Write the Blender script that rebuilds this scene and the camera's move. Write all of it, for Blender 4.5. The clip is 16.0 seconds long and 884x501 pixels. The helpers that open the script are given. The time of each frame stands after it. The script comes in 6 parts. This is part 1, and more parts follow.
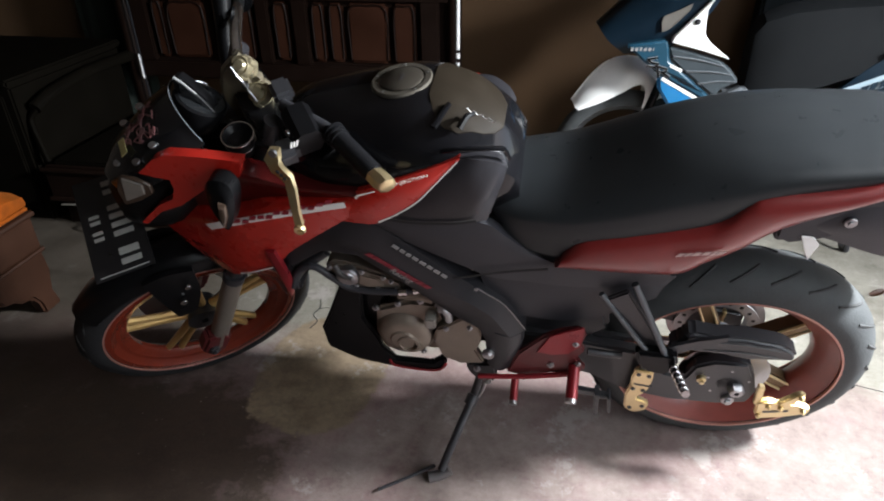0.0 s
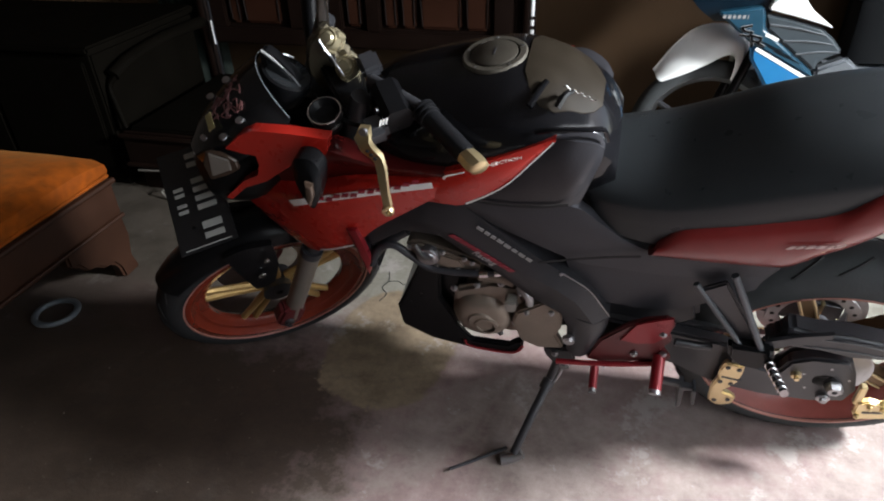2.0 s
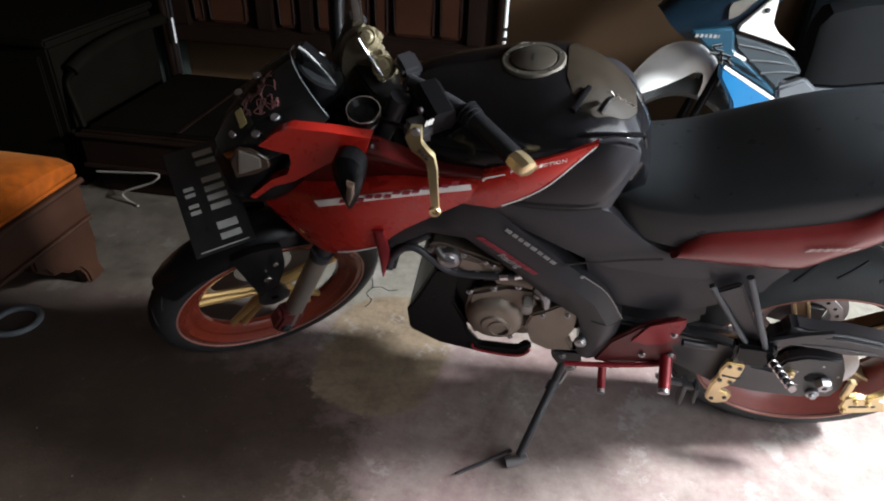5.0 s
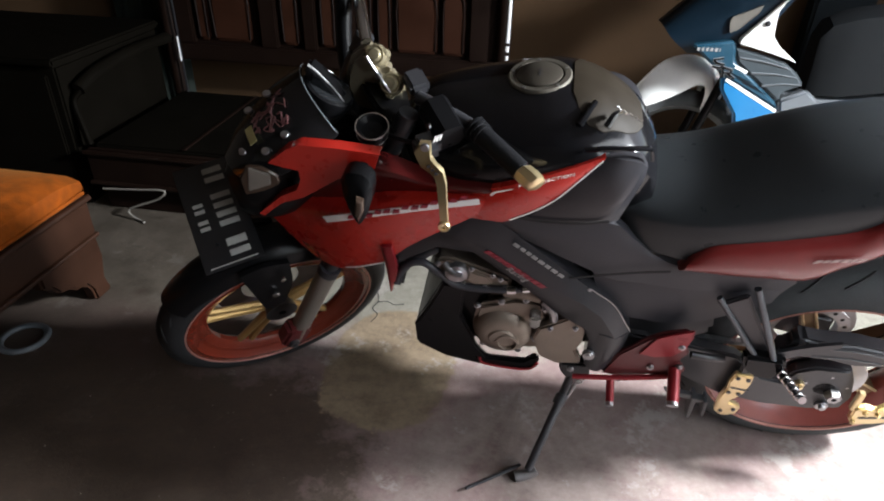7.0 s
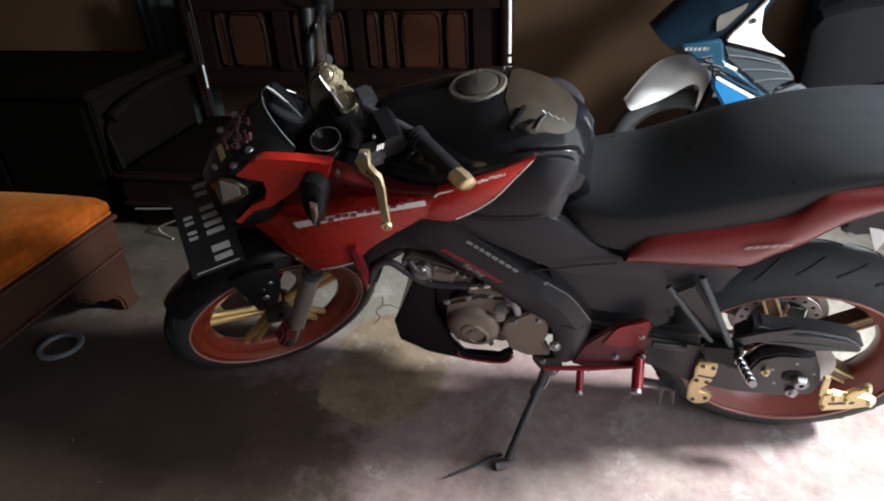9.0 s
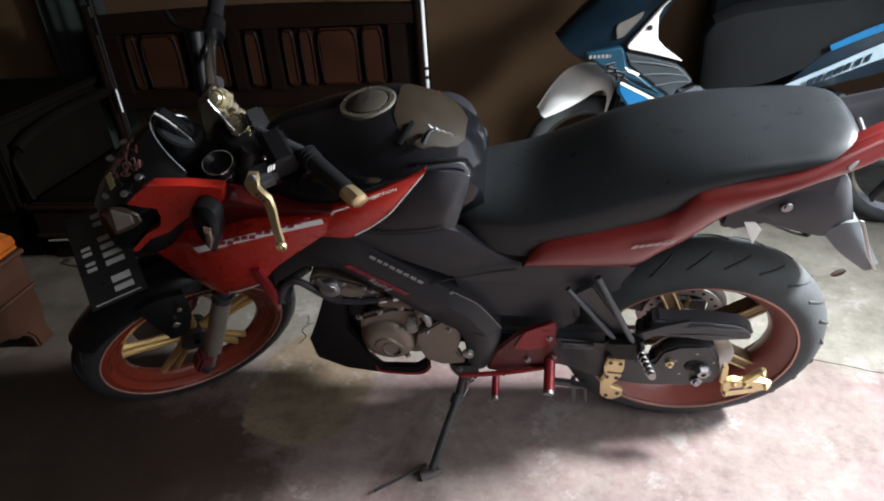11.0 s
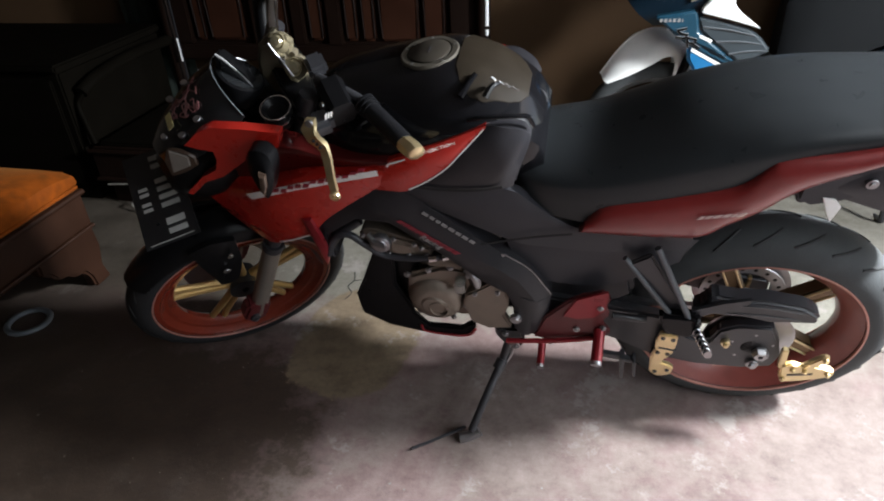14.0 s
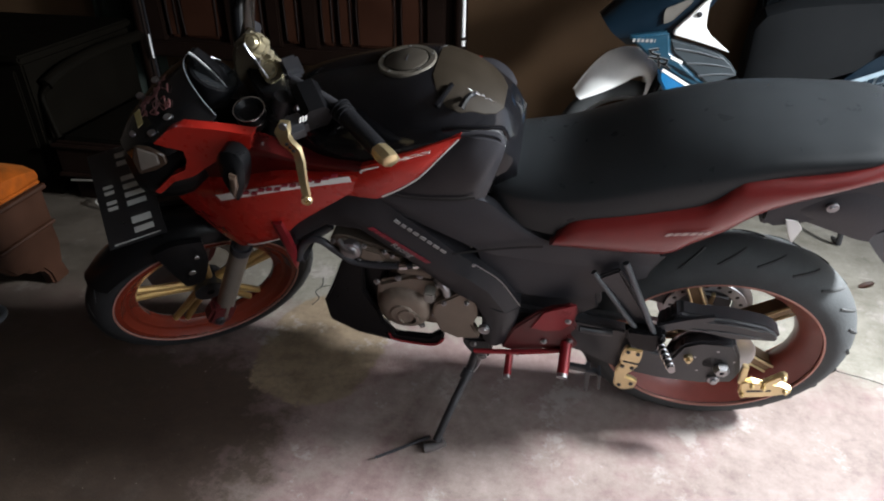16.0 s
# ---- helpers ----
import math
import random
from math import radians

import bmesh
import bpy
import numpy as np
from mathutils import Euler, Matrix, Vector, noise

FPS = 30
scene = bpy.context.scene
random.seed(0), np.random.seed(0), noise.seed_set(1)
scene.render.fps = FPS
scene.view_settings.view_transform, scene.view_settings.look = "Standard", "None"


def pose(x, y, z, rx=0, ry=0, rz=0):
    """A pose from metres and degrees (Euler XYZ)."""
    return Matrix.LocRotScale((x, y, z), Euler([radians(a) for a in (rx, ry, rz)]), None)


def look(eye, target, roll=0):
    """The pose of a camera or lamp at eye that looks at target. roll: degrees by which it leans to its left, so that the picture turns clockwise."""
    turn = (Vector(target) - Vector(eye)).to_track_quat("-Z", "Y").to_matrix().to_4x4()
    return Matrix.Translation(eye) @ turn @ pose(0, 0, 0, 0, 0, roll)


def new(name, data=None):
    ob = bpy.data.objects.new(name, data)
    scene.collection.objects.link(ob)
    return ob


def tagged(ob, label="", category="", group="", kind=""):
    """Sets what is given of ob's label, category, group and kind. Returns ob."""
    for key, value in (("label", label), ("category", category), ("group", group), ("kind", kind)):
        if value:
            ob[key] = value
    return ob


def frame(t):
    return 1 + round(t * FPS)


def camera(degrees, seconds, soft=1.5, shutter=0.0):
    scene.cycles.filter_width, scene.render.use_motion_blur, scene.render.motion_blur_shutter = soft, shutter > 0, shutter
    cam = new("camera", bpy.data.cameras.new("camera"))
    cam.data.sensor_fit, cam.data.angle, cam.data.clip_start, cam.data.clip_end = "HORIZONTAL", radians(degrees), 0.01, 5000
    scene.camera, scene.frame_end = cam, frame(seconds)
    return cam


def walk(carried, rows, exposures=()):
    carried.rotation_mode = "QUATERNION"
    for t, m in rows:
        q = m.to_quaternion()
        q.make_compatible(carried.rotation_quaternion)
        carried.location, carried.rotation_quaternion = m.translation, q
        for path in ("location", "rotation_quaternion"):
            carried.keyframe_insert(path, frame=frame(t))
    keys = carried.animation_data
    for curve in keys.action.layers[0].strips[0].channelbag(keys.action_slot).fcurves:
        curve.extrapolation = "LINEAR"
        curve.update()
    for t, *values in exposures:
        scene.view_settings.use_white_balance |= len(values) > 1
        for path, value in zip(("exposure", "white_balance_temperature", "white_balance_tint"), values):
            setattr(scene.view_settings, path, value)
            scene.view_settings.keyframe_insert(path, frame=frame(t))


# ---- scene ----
cam = camera(69.33, 16.0, soft=2.0, shutter=0.0)
PATH = [  # seconds, x, y, z, yaw, pitch, roll
    (0, 0.2249, -1.3206, 1.2364, 9.958, -30.543, 0.634),
    (0.5, 0.2306, -1.2829, 1.2193, 10.692, -32.680, -1.446),
    (1, 0.2360, -1.2836, 1.2269, 8.397, -33.105, 1.203),
    (1.5, 0.2074, -1.2693, 1.2259, 9.099, -33.360, 0.631),
    (2, 0.1570, -1.2852, 1.2408, 14.782, -33.432, 1.771),
    (2.5, 0.0937, -1.3078, 1.2249, 12.275, -34.154, 0.185),
    (3, 0.0692, -1.3331, 1.2294, 2.007, -32.560, 0.033),
    (3.5, 0.0203, -1.3321, 1.2345, 7.329, -31.424, -1.670),
    (4, -0.0154, -1.3282, 1.2259, 9.602, -33.233, -2.663),
    (6.5, -0.0155, -1.3402, 1.2345, 9.723, -31.135, -0.556),
    (7, -0.0265, -1.3386, 1.2333, 9.544, -31.281, -1.354),
    (7.5, -0.0314, -1.3389, 1.2336, 9.504, -31.269, -1.832),
    (8, -0.0228, -1.3573, 1.2389, 9.448, -32.149, -3.320),
    (8.5, 0.0279, -1.3955, 1.2527, 13.342, -29.393, -0.539),
    (9, 0.1708, -1.3976, 1.2590, 12.702, -30.168, 2.650),
    (9.5, 0.2382, -1.3900, 1.2677, 11.829, -26.407, 3.705),
    (10, 0.2634, -1.3931, 1.2710, 7.006, -28.312, 3.800),
    (12.5, 0.2647, -1.3840, 1.2545, 7.450, -30.095, 2.764),
    (13, 0.2625, -1.3768, 1.2490, 6.700, -30.698, 2.448),
    (13.5, 0.2524, -1.3721, 1.2412, 7.765, -31.661, 1.678),
    (14, 0.2435, -1.3790, 1.2371, 12.223, -32.072, 2.476),
    (14.5, 0.2322, -1.3981, 1.2407, 16.068, -32.085, 0.946),
    (15, 0.2354, -1.3804, 1.2317, 11.972, -32.772, -1.387),
    (15.5, 0.2305, -1.3795, 1.2391, 12.044, -31.878, -0.021),
    (16, 0.2390, -1.3785, 1.2369, 10.804, -31.335, -0.553),
]
walk(cam, [(t, pose(x, y, z, 90 + pitch, roll, yaw)) for t, x, y, z, yaw, pitch, roll in PATH],
     exposures=[(0.0, 0.34), (0.5, 0.26), (1.5, 0.22), (2.5, 0.30), (3.5, 0.33), (6.5, 0.66), (7.0, 0.66), (8.0, 0.64), (9.0, 0.50), (9.5, 0.66), (10.0, 0.32), (12.5, 0.18), (14.0, 0.12), (14.5, 0.32), (15.0, 0.16), (16.0, 0.14)])

# ---- light: overcast daylight through the wide opening in the east wall ----
world = bpy.data.worlds.new("World")
scene.world = world
world.use_nodes = True
wn = world.node_tree
sky = wn.nodes.new("ShaderNodeTexSky")
sky.sky_type, sky.sun_disc = "NISHITA", False
sky.sun_elevation, sky.sun_rotation = radians(40), radians(60)
wn.nodes["Background"].inputs[1].default_value = 0.12
wn.links.new(sky.outputs[0], wn.nodes["Background"].inputs[0])
sun_data = bpy.data.lights.new("sun", "SUN")
sun_data.energy, sun_data.angle, sun_data.color = 1.0, radians(12), (1, 0.96, 0.9)
new("sun", sun_data).matrix_world = look((0, 0, 0), (0.2, -0.5, -1.0))
# sky seen through the upper part of the doorway, and a broad added fill
for name, power, size, size_y, eye, target, spread in (
        ("doorway_sky", 72.0, 0.28, 0.24, (2.16, -0.12, 1.66), (0.15, -0.20, 0.0), 100),
        ("doorway_fill", 31.0, 2.6, 1.8, (2.16, -1.00, 1.33), (0.7, -0.40, 0.20), 125)):
    lamp = bpy.data.lights.new(name, "AREA")
    lamp.shape, lamp.size, lamp.size_y, lamp.energy, lamp.color = "RECTANGLE", size, size_y, power, (0.91, 0.955, 1.0)
    lamp.spread = radians(spread)
    new(name, lamp).matrix_world = look(eye, target)


# ---- materials ----
def node_mat(name):
    m = bpy.data.materials.new(name)
    m.use_nodes = True
    return m, m.node_tree, m.node_tree.nodes["Principled BSDF"]


def mat(name, color, rough=0.5, metal=0.0, vary=0.15, scale=30.0, bump=0.1, coat=0.0, spec=0.5, fine=220.0):
    """A plain surface with mottling at two scales, uneven gloss and fine relief."""
    m, nt, b = node_mat(name)
    tc = nt.nodes.new("ShaderNodeTexCoord")
    n1 = nt.nodes.new("ShaderNodeTexNoise")
    n1.inputs["Scale"].default_value, n1.inputs["Detail"].default_value = scale, 5
    n2 = nt.nodes.new("ShaderNodeTexNoise")
    n2.inputs["Scale"].default_value, n2.inputs["Detail"].default_value = fine, 3
    nt.links.new(tc.outputs["Object"], n1.inputs["Vector"])
    nt.links.new(tc.outputs["Object"], n2.inputs["Vector"])
    mx = nt.nodes.new("ShaderNodeMix")
    mx.data_type = "RGBA"
    c = Vector(color[:3])
    mx.inputs[6].default_value = (*(c * (1 - vary)), 1)
    mx.inputs[7].default_value = (*(c * (1 + vary)), 1)
    nt.links.new(n1.outputs["Fac"], mx.inputs[0])
    nt.links.new(mx.outputs[2], b.inputs["Base Color"])
    mr = nt.nodes.new("ShaderNodeMapRange")
    mr.inputs[3].default_value, mr.inputs[4].default_value = max(0.02, rough * 0.75), min(1, rough * 1.25)
    nt.links.new(n1.outputs["Fac"], mr.inputs[0])
    nt.links.new(mr.outputs[0], b.inputs["Roughness"])
    b.inputs["Metallic"].default_value = metal
    b.inputs["Coat Weight"].default_value = coat
    b.inputs["Coat Roughness"].default_value = 0.06
    b.inputs["Specular IOR Level"].default_value = spec
    if bump:
        bp = nt.nodes.new("ShaderNodeBump")
        bp.inputs["Strength"].default_value, bp.inputs["Distance"].default_value = bump, 0.002
        nt.links.new(n2.outputs["Fac"], bp.inputs["Height"])
        nt.links.new(bp.outputs[0], b.inputs["Normal"])
    return m


M_RED = mat("red_paint", (0.36, 0.016, 0.010), 0.28, vary=0.15, bump=0.0, coat=0.4)
M_GLOSS = mat("gloss_black_paint", (0.0055, 0.0055, 0.0065), 0.12, vary=0.25, bump=0.0, coat=0.15, spec=0.3)
# black plastic lightened, with veiling haze put into the colour
M_MATTE = mat("hazed_black_plastic", (0.028, 0.028, 0.033), 0.5, vary=0.25, bump=0.15, spec=0.4)
M_SEAT = mat("black_vinyl", (0.022, 0.0245, 0.0265), 0.30, vary=0.10, bump=0.10, fine=500, spec=0.22)
M_SEATD = mat("dull_black_seat", (0.009, 0.010, 0.011), 0.8, vary=0.2, bump=0.1, spec=0.15)
# duller red of the tail, darkened further for the seat's shade
M_REDT = mat("shaded_dull_red", (0.175, 0.017, 0.016), 0.34, vary=0.2, bump=0.0, coat=0.4)
M_BRIGHT = mat("bright_plated_bar", (0.72, 0.72, 0.72), 0.22, 0.55, vary=0.15, bump=0.0)
M_REFLTINT = mat("reflection_tinted_black", (0.016, 0.012, 0.008), 0.5, vary=0.4, scale=22, bump=0.1, coat=0.0, spec=0.12)
# darker copy of black plastic, mostly for the poorly lit front end
M_DEEP = mat("deep_black_plastic", (0.0045, 0.0045, 0.005), 0.3, vary=0.2, bump=0.1, spec=0.15)
M_TYRE = mat("tyre_rubber", (0.043, 0.046, 0.047), 0.7, vary=0.4, scale=18, bump=0.35, spec=0.25)
# tyre rubber darkened, with the front wheel's shade put into the colour
M_TYREF = mat("shaded_tyre_rubber", (0.016, 0.016, 0.017), 0.6, vary=0.35, scale=18, bump=0.3, spec=0.25)
M_RIM = mat("red_rim_paint", (0.15, 0.021, 0.010), 0.22, vary=0.2, bump=0.05, coat=0.4)
M_RIMR = mat("faded_red_rim_paint", (0.19, 0.042, 0.033), 0.4, vary=0.25, bump=0.05, coat=0.2)
M_GOLD = mat("gold_anodised", (0.70, 0.56, 0.32), 0.33, 0.9, vary=0.15, bump=0.1)
M_SPOKE = mat("gold_spoke_paint", (0.55, 0.36, 0.14), 0.38, 0.6, vary=0.15, bump=0.05)
M_CHROME = mat("chrome", (0.80, 0.80, 0.81), 0.2, 1.0, vary=0.1, bump=0.02)
M_STEEL = mat("dull_steel", (0.35, 0.35, 0.36), 0.38, 1.0, vary=0.25, bump=0.15)
M_ENGINE = mat("bronze_engine_casting", (0.22, 0.18, 0.145), 0.45, 0.5, vary=0.2, bump=0.4)
M_BLKMETAL = mat("black_painted_metal", (0.024, 0.024, 0.027), 0.4, 0.0, vary=0.2, bump=0.15)
M_REDMETAL = mat("red_anodised", (0.22, 0.014, 0.020), 0.30, 0.3, vary=0.25, bump=0.1)
M_WHITE = mat("white_sticker", (0.66, 0.65, 0.63), 0.4, vary=0.12, bump=0.0)
M_SILVERTXT = mat("silver_lettering", (0.24, 0.235, 0.23), 0.45, vary=0.1, bump=0.0)
M_AMBER = mat("pale_gold_casting", (0.36, 0.31, 0.20), 0.22, 0.6, vary=0.3, bump=0.15)
M_LENS = mat("clear_lamp_lens", (0.19, 0.175, 0.155), 0.2, vary=0.15, bump=0.0, coat=0.4)
# wood darkened beyond the settee's own, for the dim west end
M_CABW = mat("shaded_black_wood", (0.0035, 0.0028, 0.0019), 0.7, vary=0.4, scale=9, bump=0.15, spec=0.03)
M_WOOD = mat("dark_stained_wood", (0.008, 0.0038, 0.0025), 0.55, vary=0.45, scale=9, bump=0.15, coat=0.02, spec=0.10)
M_WOODB = mat("brown_bench_wood", (0.026, 0.010, 0.005), 0.5, vary=0.5, scale=9, bump=0.2, spec=0.2)
M_BLUE = mat("blue_paint", (0.010, 0.14, 0.32), 0.3, vary=0.1, bump=0.0, coat=0.4)
M_TEAL = mat("teal_blue_paint", (0.008, 0.045, 0.075), 0.35, vary=0.15, bump=0.0, coat=0.2)
M_NAVY = mat("dark_blue_paint", (0.004, 0.014, 0.025), 0.4, vary=0.15, bump=0.0, coat=0.1, spec=0.35)
M_WPAINT = mat("white_paint", (0.80, 0.80, 0.78), 0.3, vary=0.06, bump=0.0, coat=0.3)
M_GREY = mat("grey_plastic", (0.10, 0.11, 0.12), 0.5, vary=0.15, bump=0.2)

M_FLAKE = mat("pale_flakes", (0.20, 0.19, 0.17), 0.7, vary=0.3)
M_SATIN = mat("satin_black_plastic", (0.017, 0.0165, 0.019), 0.32, vary=0.25, bump=0.12, spec=0.35)
M_CAP = mat("brushed_cap", (0.085, 0.075, 0.06), 0.45, 0.4, vary=0.2, bump=0.2)
M_CAPD = mat("dark_cap_flap", (0.065, 0.056, 0.045), 0.4, 0.5, vary=0.2, bump=0.2)
M_REDDECAL = mat("dark_red_decal", (0.20, 0.010, 0.022), 0.4, vary=0.2, bump=0.0)
M_STRUT = mat("grey_strut_metal", (0.10, 0.11, 0.12), 0.38, 0.7, vary=0.2, bump=0.1)
M_FORK = mat("grey_fork_alloy", (0.26, 0.23, 0.20), 0.4, 0.6, vary=0.2, bump=0.1)
M_FOOT = mat("dark_red_casting", (0.085, 0.012, 0.013), 0.45, 0.1, vary=0.3, bump=0.2)
M_PLATE = mat("black_plate_enamel", (0.010, 0.010, 0.011), 0.3, vary=0.2, bump=0.05)
M_PLATETXT = mat("pale_plate_paint", (0.34, 0.34, 0.32), 0.5, vary=0.2, bump=0.0)
M_VISOR = mat("smoked_visor_plastic", (0.010, 0.010, 0.011), 0.12, vary=0.1, bump=0.0, coat=0.5)
M_YELLOW = mat("yellow_sticker", (0.38, 0.33, 0.15), 0.45, vary=0.1, bump=0.0)
M_PINK = mat("faded_pink_decal", (0.13, 0.05, 0.05), 0.45, vary=0.25, bump=0.0)
M_DIAL = mat("dark_dial_glass", (0.012, 0.013, 0.014), 0.08, vary=0.1, bump=0.0, coat=0.6)
M_AMBERL = mat("brownish_lamp_plastic", (0.055, 0.036, 0.026), 0.2, vary=0.2, bump=0.0, coat=0.4)
M_RUBBER = mat("grip_rubber", (0.006, 0.006, 0.007), 0.5, vary=0.2, bump=0.4, spec=0.2)
M_AMBERD = mat("dull_brown_plastic", (0.13, 0.11, 0.075), 0.3, 0.1, vary=0.2, bump=0.1)


def floor_material():
    m, nt, b = node_mat("worn_red_cement")
    L = nt.links.new
    tc = nt.nodes.new("ShaderNodeTexCoord")

    def noise_tex(scale, detail, rough=0.6):
        n = nt.nodes.new("ShaderNodeTexNoise")
        n.inputs["Scale"].default_value, n.inputs["Detail"].default_value, n.inputs["Roughness"].default_value = scale, detail, rough
        L(tc.outputs["Object"], n.inputs["Vector"])
        return n

    def ramp(src, p0, p1, c0, c1):
        r = nt.nodes.new("ShaderNodeValToRGB")
        r.color_ramp.elements[0].position, r.color_ramp.elements[1].position = p0, p1
        r.color_ramp.elements[0].color, r.color_ramp.elements[1].color = (*c0, 1), (*c1, 1)
        L(src, r.inputs[0])
        return r

    def mix(fac, a, c):
        x = nt.nodes.new("ShaderNodeMix")
        x.data_type = "RGBA"
        L(fac, x.inputs[0]), L(a, x.inputs[6]), L(c, x.inputs[7])
        return x
    big, mid, fine, grit = noise_tex(1.6, 6), noise_tex(7, 10, 0.72), noise_tex(60, 6, 0.75), noise_tex(26, 8, 0.8)
    streak = nt.nodes.new("ShaderNodeMapping")
    streak.inputs["Scale"].default_value, streak.inputs["Rotation"].default_value = (3.0, 22.0, 1.0), (0, 0, 0.5)
    L(tc.outputs["Object"], streak.inputs[0])
    scratch = noise_tex(1.0, 9, 0.75)
    L(streak.outputs[0], scratch.inputs["Vector"])

    def math_node(op, a, c, k=None):
        n = nt.nodes.new("ShaderNodeMath")
        n.operation = op
        for s, v in enumerate((a, c, k)):
            if v is None:
                continue
            if isinstance(v, (int, float)):
                n.inputs[s].default_value = v
            else:
                L(v, n.inputs[s])
        return n.outputs[0]
    tone = math_node("MULTIPLY_ADD", math_node("SUBTRACT", grit.outputs["Fac"], 0.5), 0.8, mid.outputs["Fac"])
    tone = math_node("MULTIPLY_ADD", math_node("SUBTRACT", scratch.outputs["Fac"], 0.5), 0.3, tone)
    red = ramp(tone, 0.20, 0.80, (0.105, 0.064, 0.058), (0.250, 0.185, 0.175))
    grey = ramp(tone, 0.25, 0.8, (0.093, 0.084, 0.065), (0.248, 0.232, 0.195))
    rubbed = ramp(math_node("MULTIPLY_ADD", grit.outputs["Fac"], 0.25, big.outputs["Fac"]), 0.62, 0.70, (0, 0, 0), (0.35, 0.35, 0.35))
    c1 = mix(rubbed.outputs[0], red.outputs[0], grey.outputs[0])
    geo = nt.nodes.new("ShaderNodeNewGeometry")
    sep = nt.nodes.new("ShaderNodeSeparateXYZ")
    L(geo.outputs["Position"], sep.inputs[0])
    px, py = sep.outputs[0], sep.outputs[1]
    jag = math_node("MULTIPLY_ADD", math_node("SUBTRACT", mid.outputs["Fac"], 0.5), 1.0, math_node("MULTIPLY", math_node("SUBTRACT", grit.outputs["Fac"], 0.5), 0.35))
    # bare cement behind the motorcycle, and the mended patch under its engine
    bare = math_node("ADD", math_node("MULTIPLY_ADD", jag, 0.5, -0.10), py)
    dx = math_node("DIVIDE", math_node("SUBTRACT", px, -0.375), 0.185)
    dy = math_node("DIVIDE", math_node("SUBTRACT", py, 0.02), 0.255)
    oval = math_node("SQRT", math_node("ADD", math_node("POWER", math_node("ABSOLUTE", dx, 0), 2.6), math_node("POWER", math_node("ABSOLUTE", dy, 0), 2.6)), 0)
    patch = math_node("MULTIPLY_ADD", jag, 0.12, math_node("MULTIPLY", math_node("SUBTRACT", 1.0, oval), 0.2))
    # dark floor round the front wheel: old coat, with the motorcycle's shade painted in
    oxide_shade_x = math_node("SUBTRACT", math_node("MULTIPLY_ADD", jag, 0.8, -0.29), px)
    oxide_shade_y = math_node("SUBTRACT", math_node("MULTIPLY_ADD", jag, 0.7, 0.02), py)
    coat = ramp(math_node("MINIMUM", oxide_shade_x, oxide_shade_y), 0.0, 0.17, (0, 0, 0), (0.95, 0.95, 0.95))
    # floor colour darkened towards the west, where the daylight falls away
    west_dimming = ramp(math_node("SUBTRACT", math_node("MULTIPLY_ADD", jag, 0.9, -0.62), px), 0.0, 0.30, (0, 0, 0), (0.78, 0.78, 0.78))
    oxide_shade = ramp(tone, 0.22, 0.85, (0.016, 0.010, 0.006), (0.060, 0.039, 0.026))
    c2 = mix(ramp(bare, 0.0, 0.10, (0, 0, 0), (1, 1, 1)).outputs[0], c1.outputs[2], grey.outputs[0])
    c2 = mix(west_dimming.outputs[0], c2.outputs[2], oxide_shade.outputs[0])
    c2 = mix(coat.outputs[0], c2.outputs[2], oxide_shade.outputs[0])
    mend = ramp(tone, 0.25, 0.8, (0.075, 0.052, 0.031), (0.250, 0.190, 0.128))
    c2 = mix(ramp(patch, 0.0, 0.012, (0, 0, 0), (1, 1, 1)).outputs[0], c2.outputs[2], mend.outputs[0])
    # scuffed pale blotches and dark dirt
    worn = noise_tex(4.3, 9, 0.78)
    light_grey = nt.nodes.new("ShaderNodeRGB")
    light_grey.outputs[0].default_value = (0.26, 0.235, 0.215, 1)
    scuffs = ramp(worn.outputs["Fac"], 0.56, 0.61, (0, 0, 0), (0.75, 0.75, 0.75))
    c2 = mix(math_node("MULTIPLY", scuffs.outputs[0], math_node("SUBTRACT", 1.0, math_node("MAXIMUM", coat.outputs[0], west_dimming.outputs[0]))), c2.outputs[2], light_grey.outputs[0])
    dirt_tone = nt.nodes.new("ShaderNodeRGB")
    dirt_tone.outputs[0].default_value = (0.045, 0.033, 0.028, 1)
    dirt = ramp(worn.outputs["Fac"], 0.30, 0.42, (0.35, 0.35, 0.35), (0, 0, 0))
    c2 = mix(dirt.outputs[0], c2.outputs[2], dirt_tone.outputs[0])
    specks = ramp(fine.outputs["Fac"], 0.65, 0.70, (0, 0, 0), (1, 1, 1))
    pale = nt.nodes.new("ShaderNodeRGB")
    pale.outputs[0].default_value = (0.26, 0.245, 0.22, 1)
    c3 = mix(specks.outputs[0], c2.outputs[2], pale.outputs[0])
    L(c3.outputs[2], b.inputs["Base Color"])
    rr = nt.nodes.new("ShaderNodeMapRange")
    rr.inputs[3].default_value, rr.inputs[4].default_value = 0.45, 0.8
    L(tone, rr.inputs[0])
    L(rr.outputs[0], b.inputs["Roughness"])
    bp = nt.nodes.new("ShaderNodeBump")
    bp.inputs["Strength"].default_value, bp.inputs["Distance"].default_value = 0.35, 0.004
    L(fine.outputs["Fac"], bp.inputs["Height"])
    L(bp.outputs[0], b.inputs["Normal"])
    return m


M_FLOOR = floor_material()
M_WALL = mat("tan_wall_plaster", (0.080, 0.046, 0.024), 0.8, vary=0.25, scale=3, bump=0.3, fine=60, spec=0.15)
M_CEIL = mat("pale_bounce_ceiling", (0.60, 0.57, 0.52), 0.8, vary=0.1, scale=3)
M_WALLP = mat("pale_bounce_wall", (0.34, 0.31, 0.27), 0.7, vary=0.15, scale=3, bump=0.3, fine=60)
M_WALLD = mat("dark_brown_wall_paint", (0.075, 0.055, 0.040), 0.7, vary=0.2, scale=3, bump=0.3, fine=60)
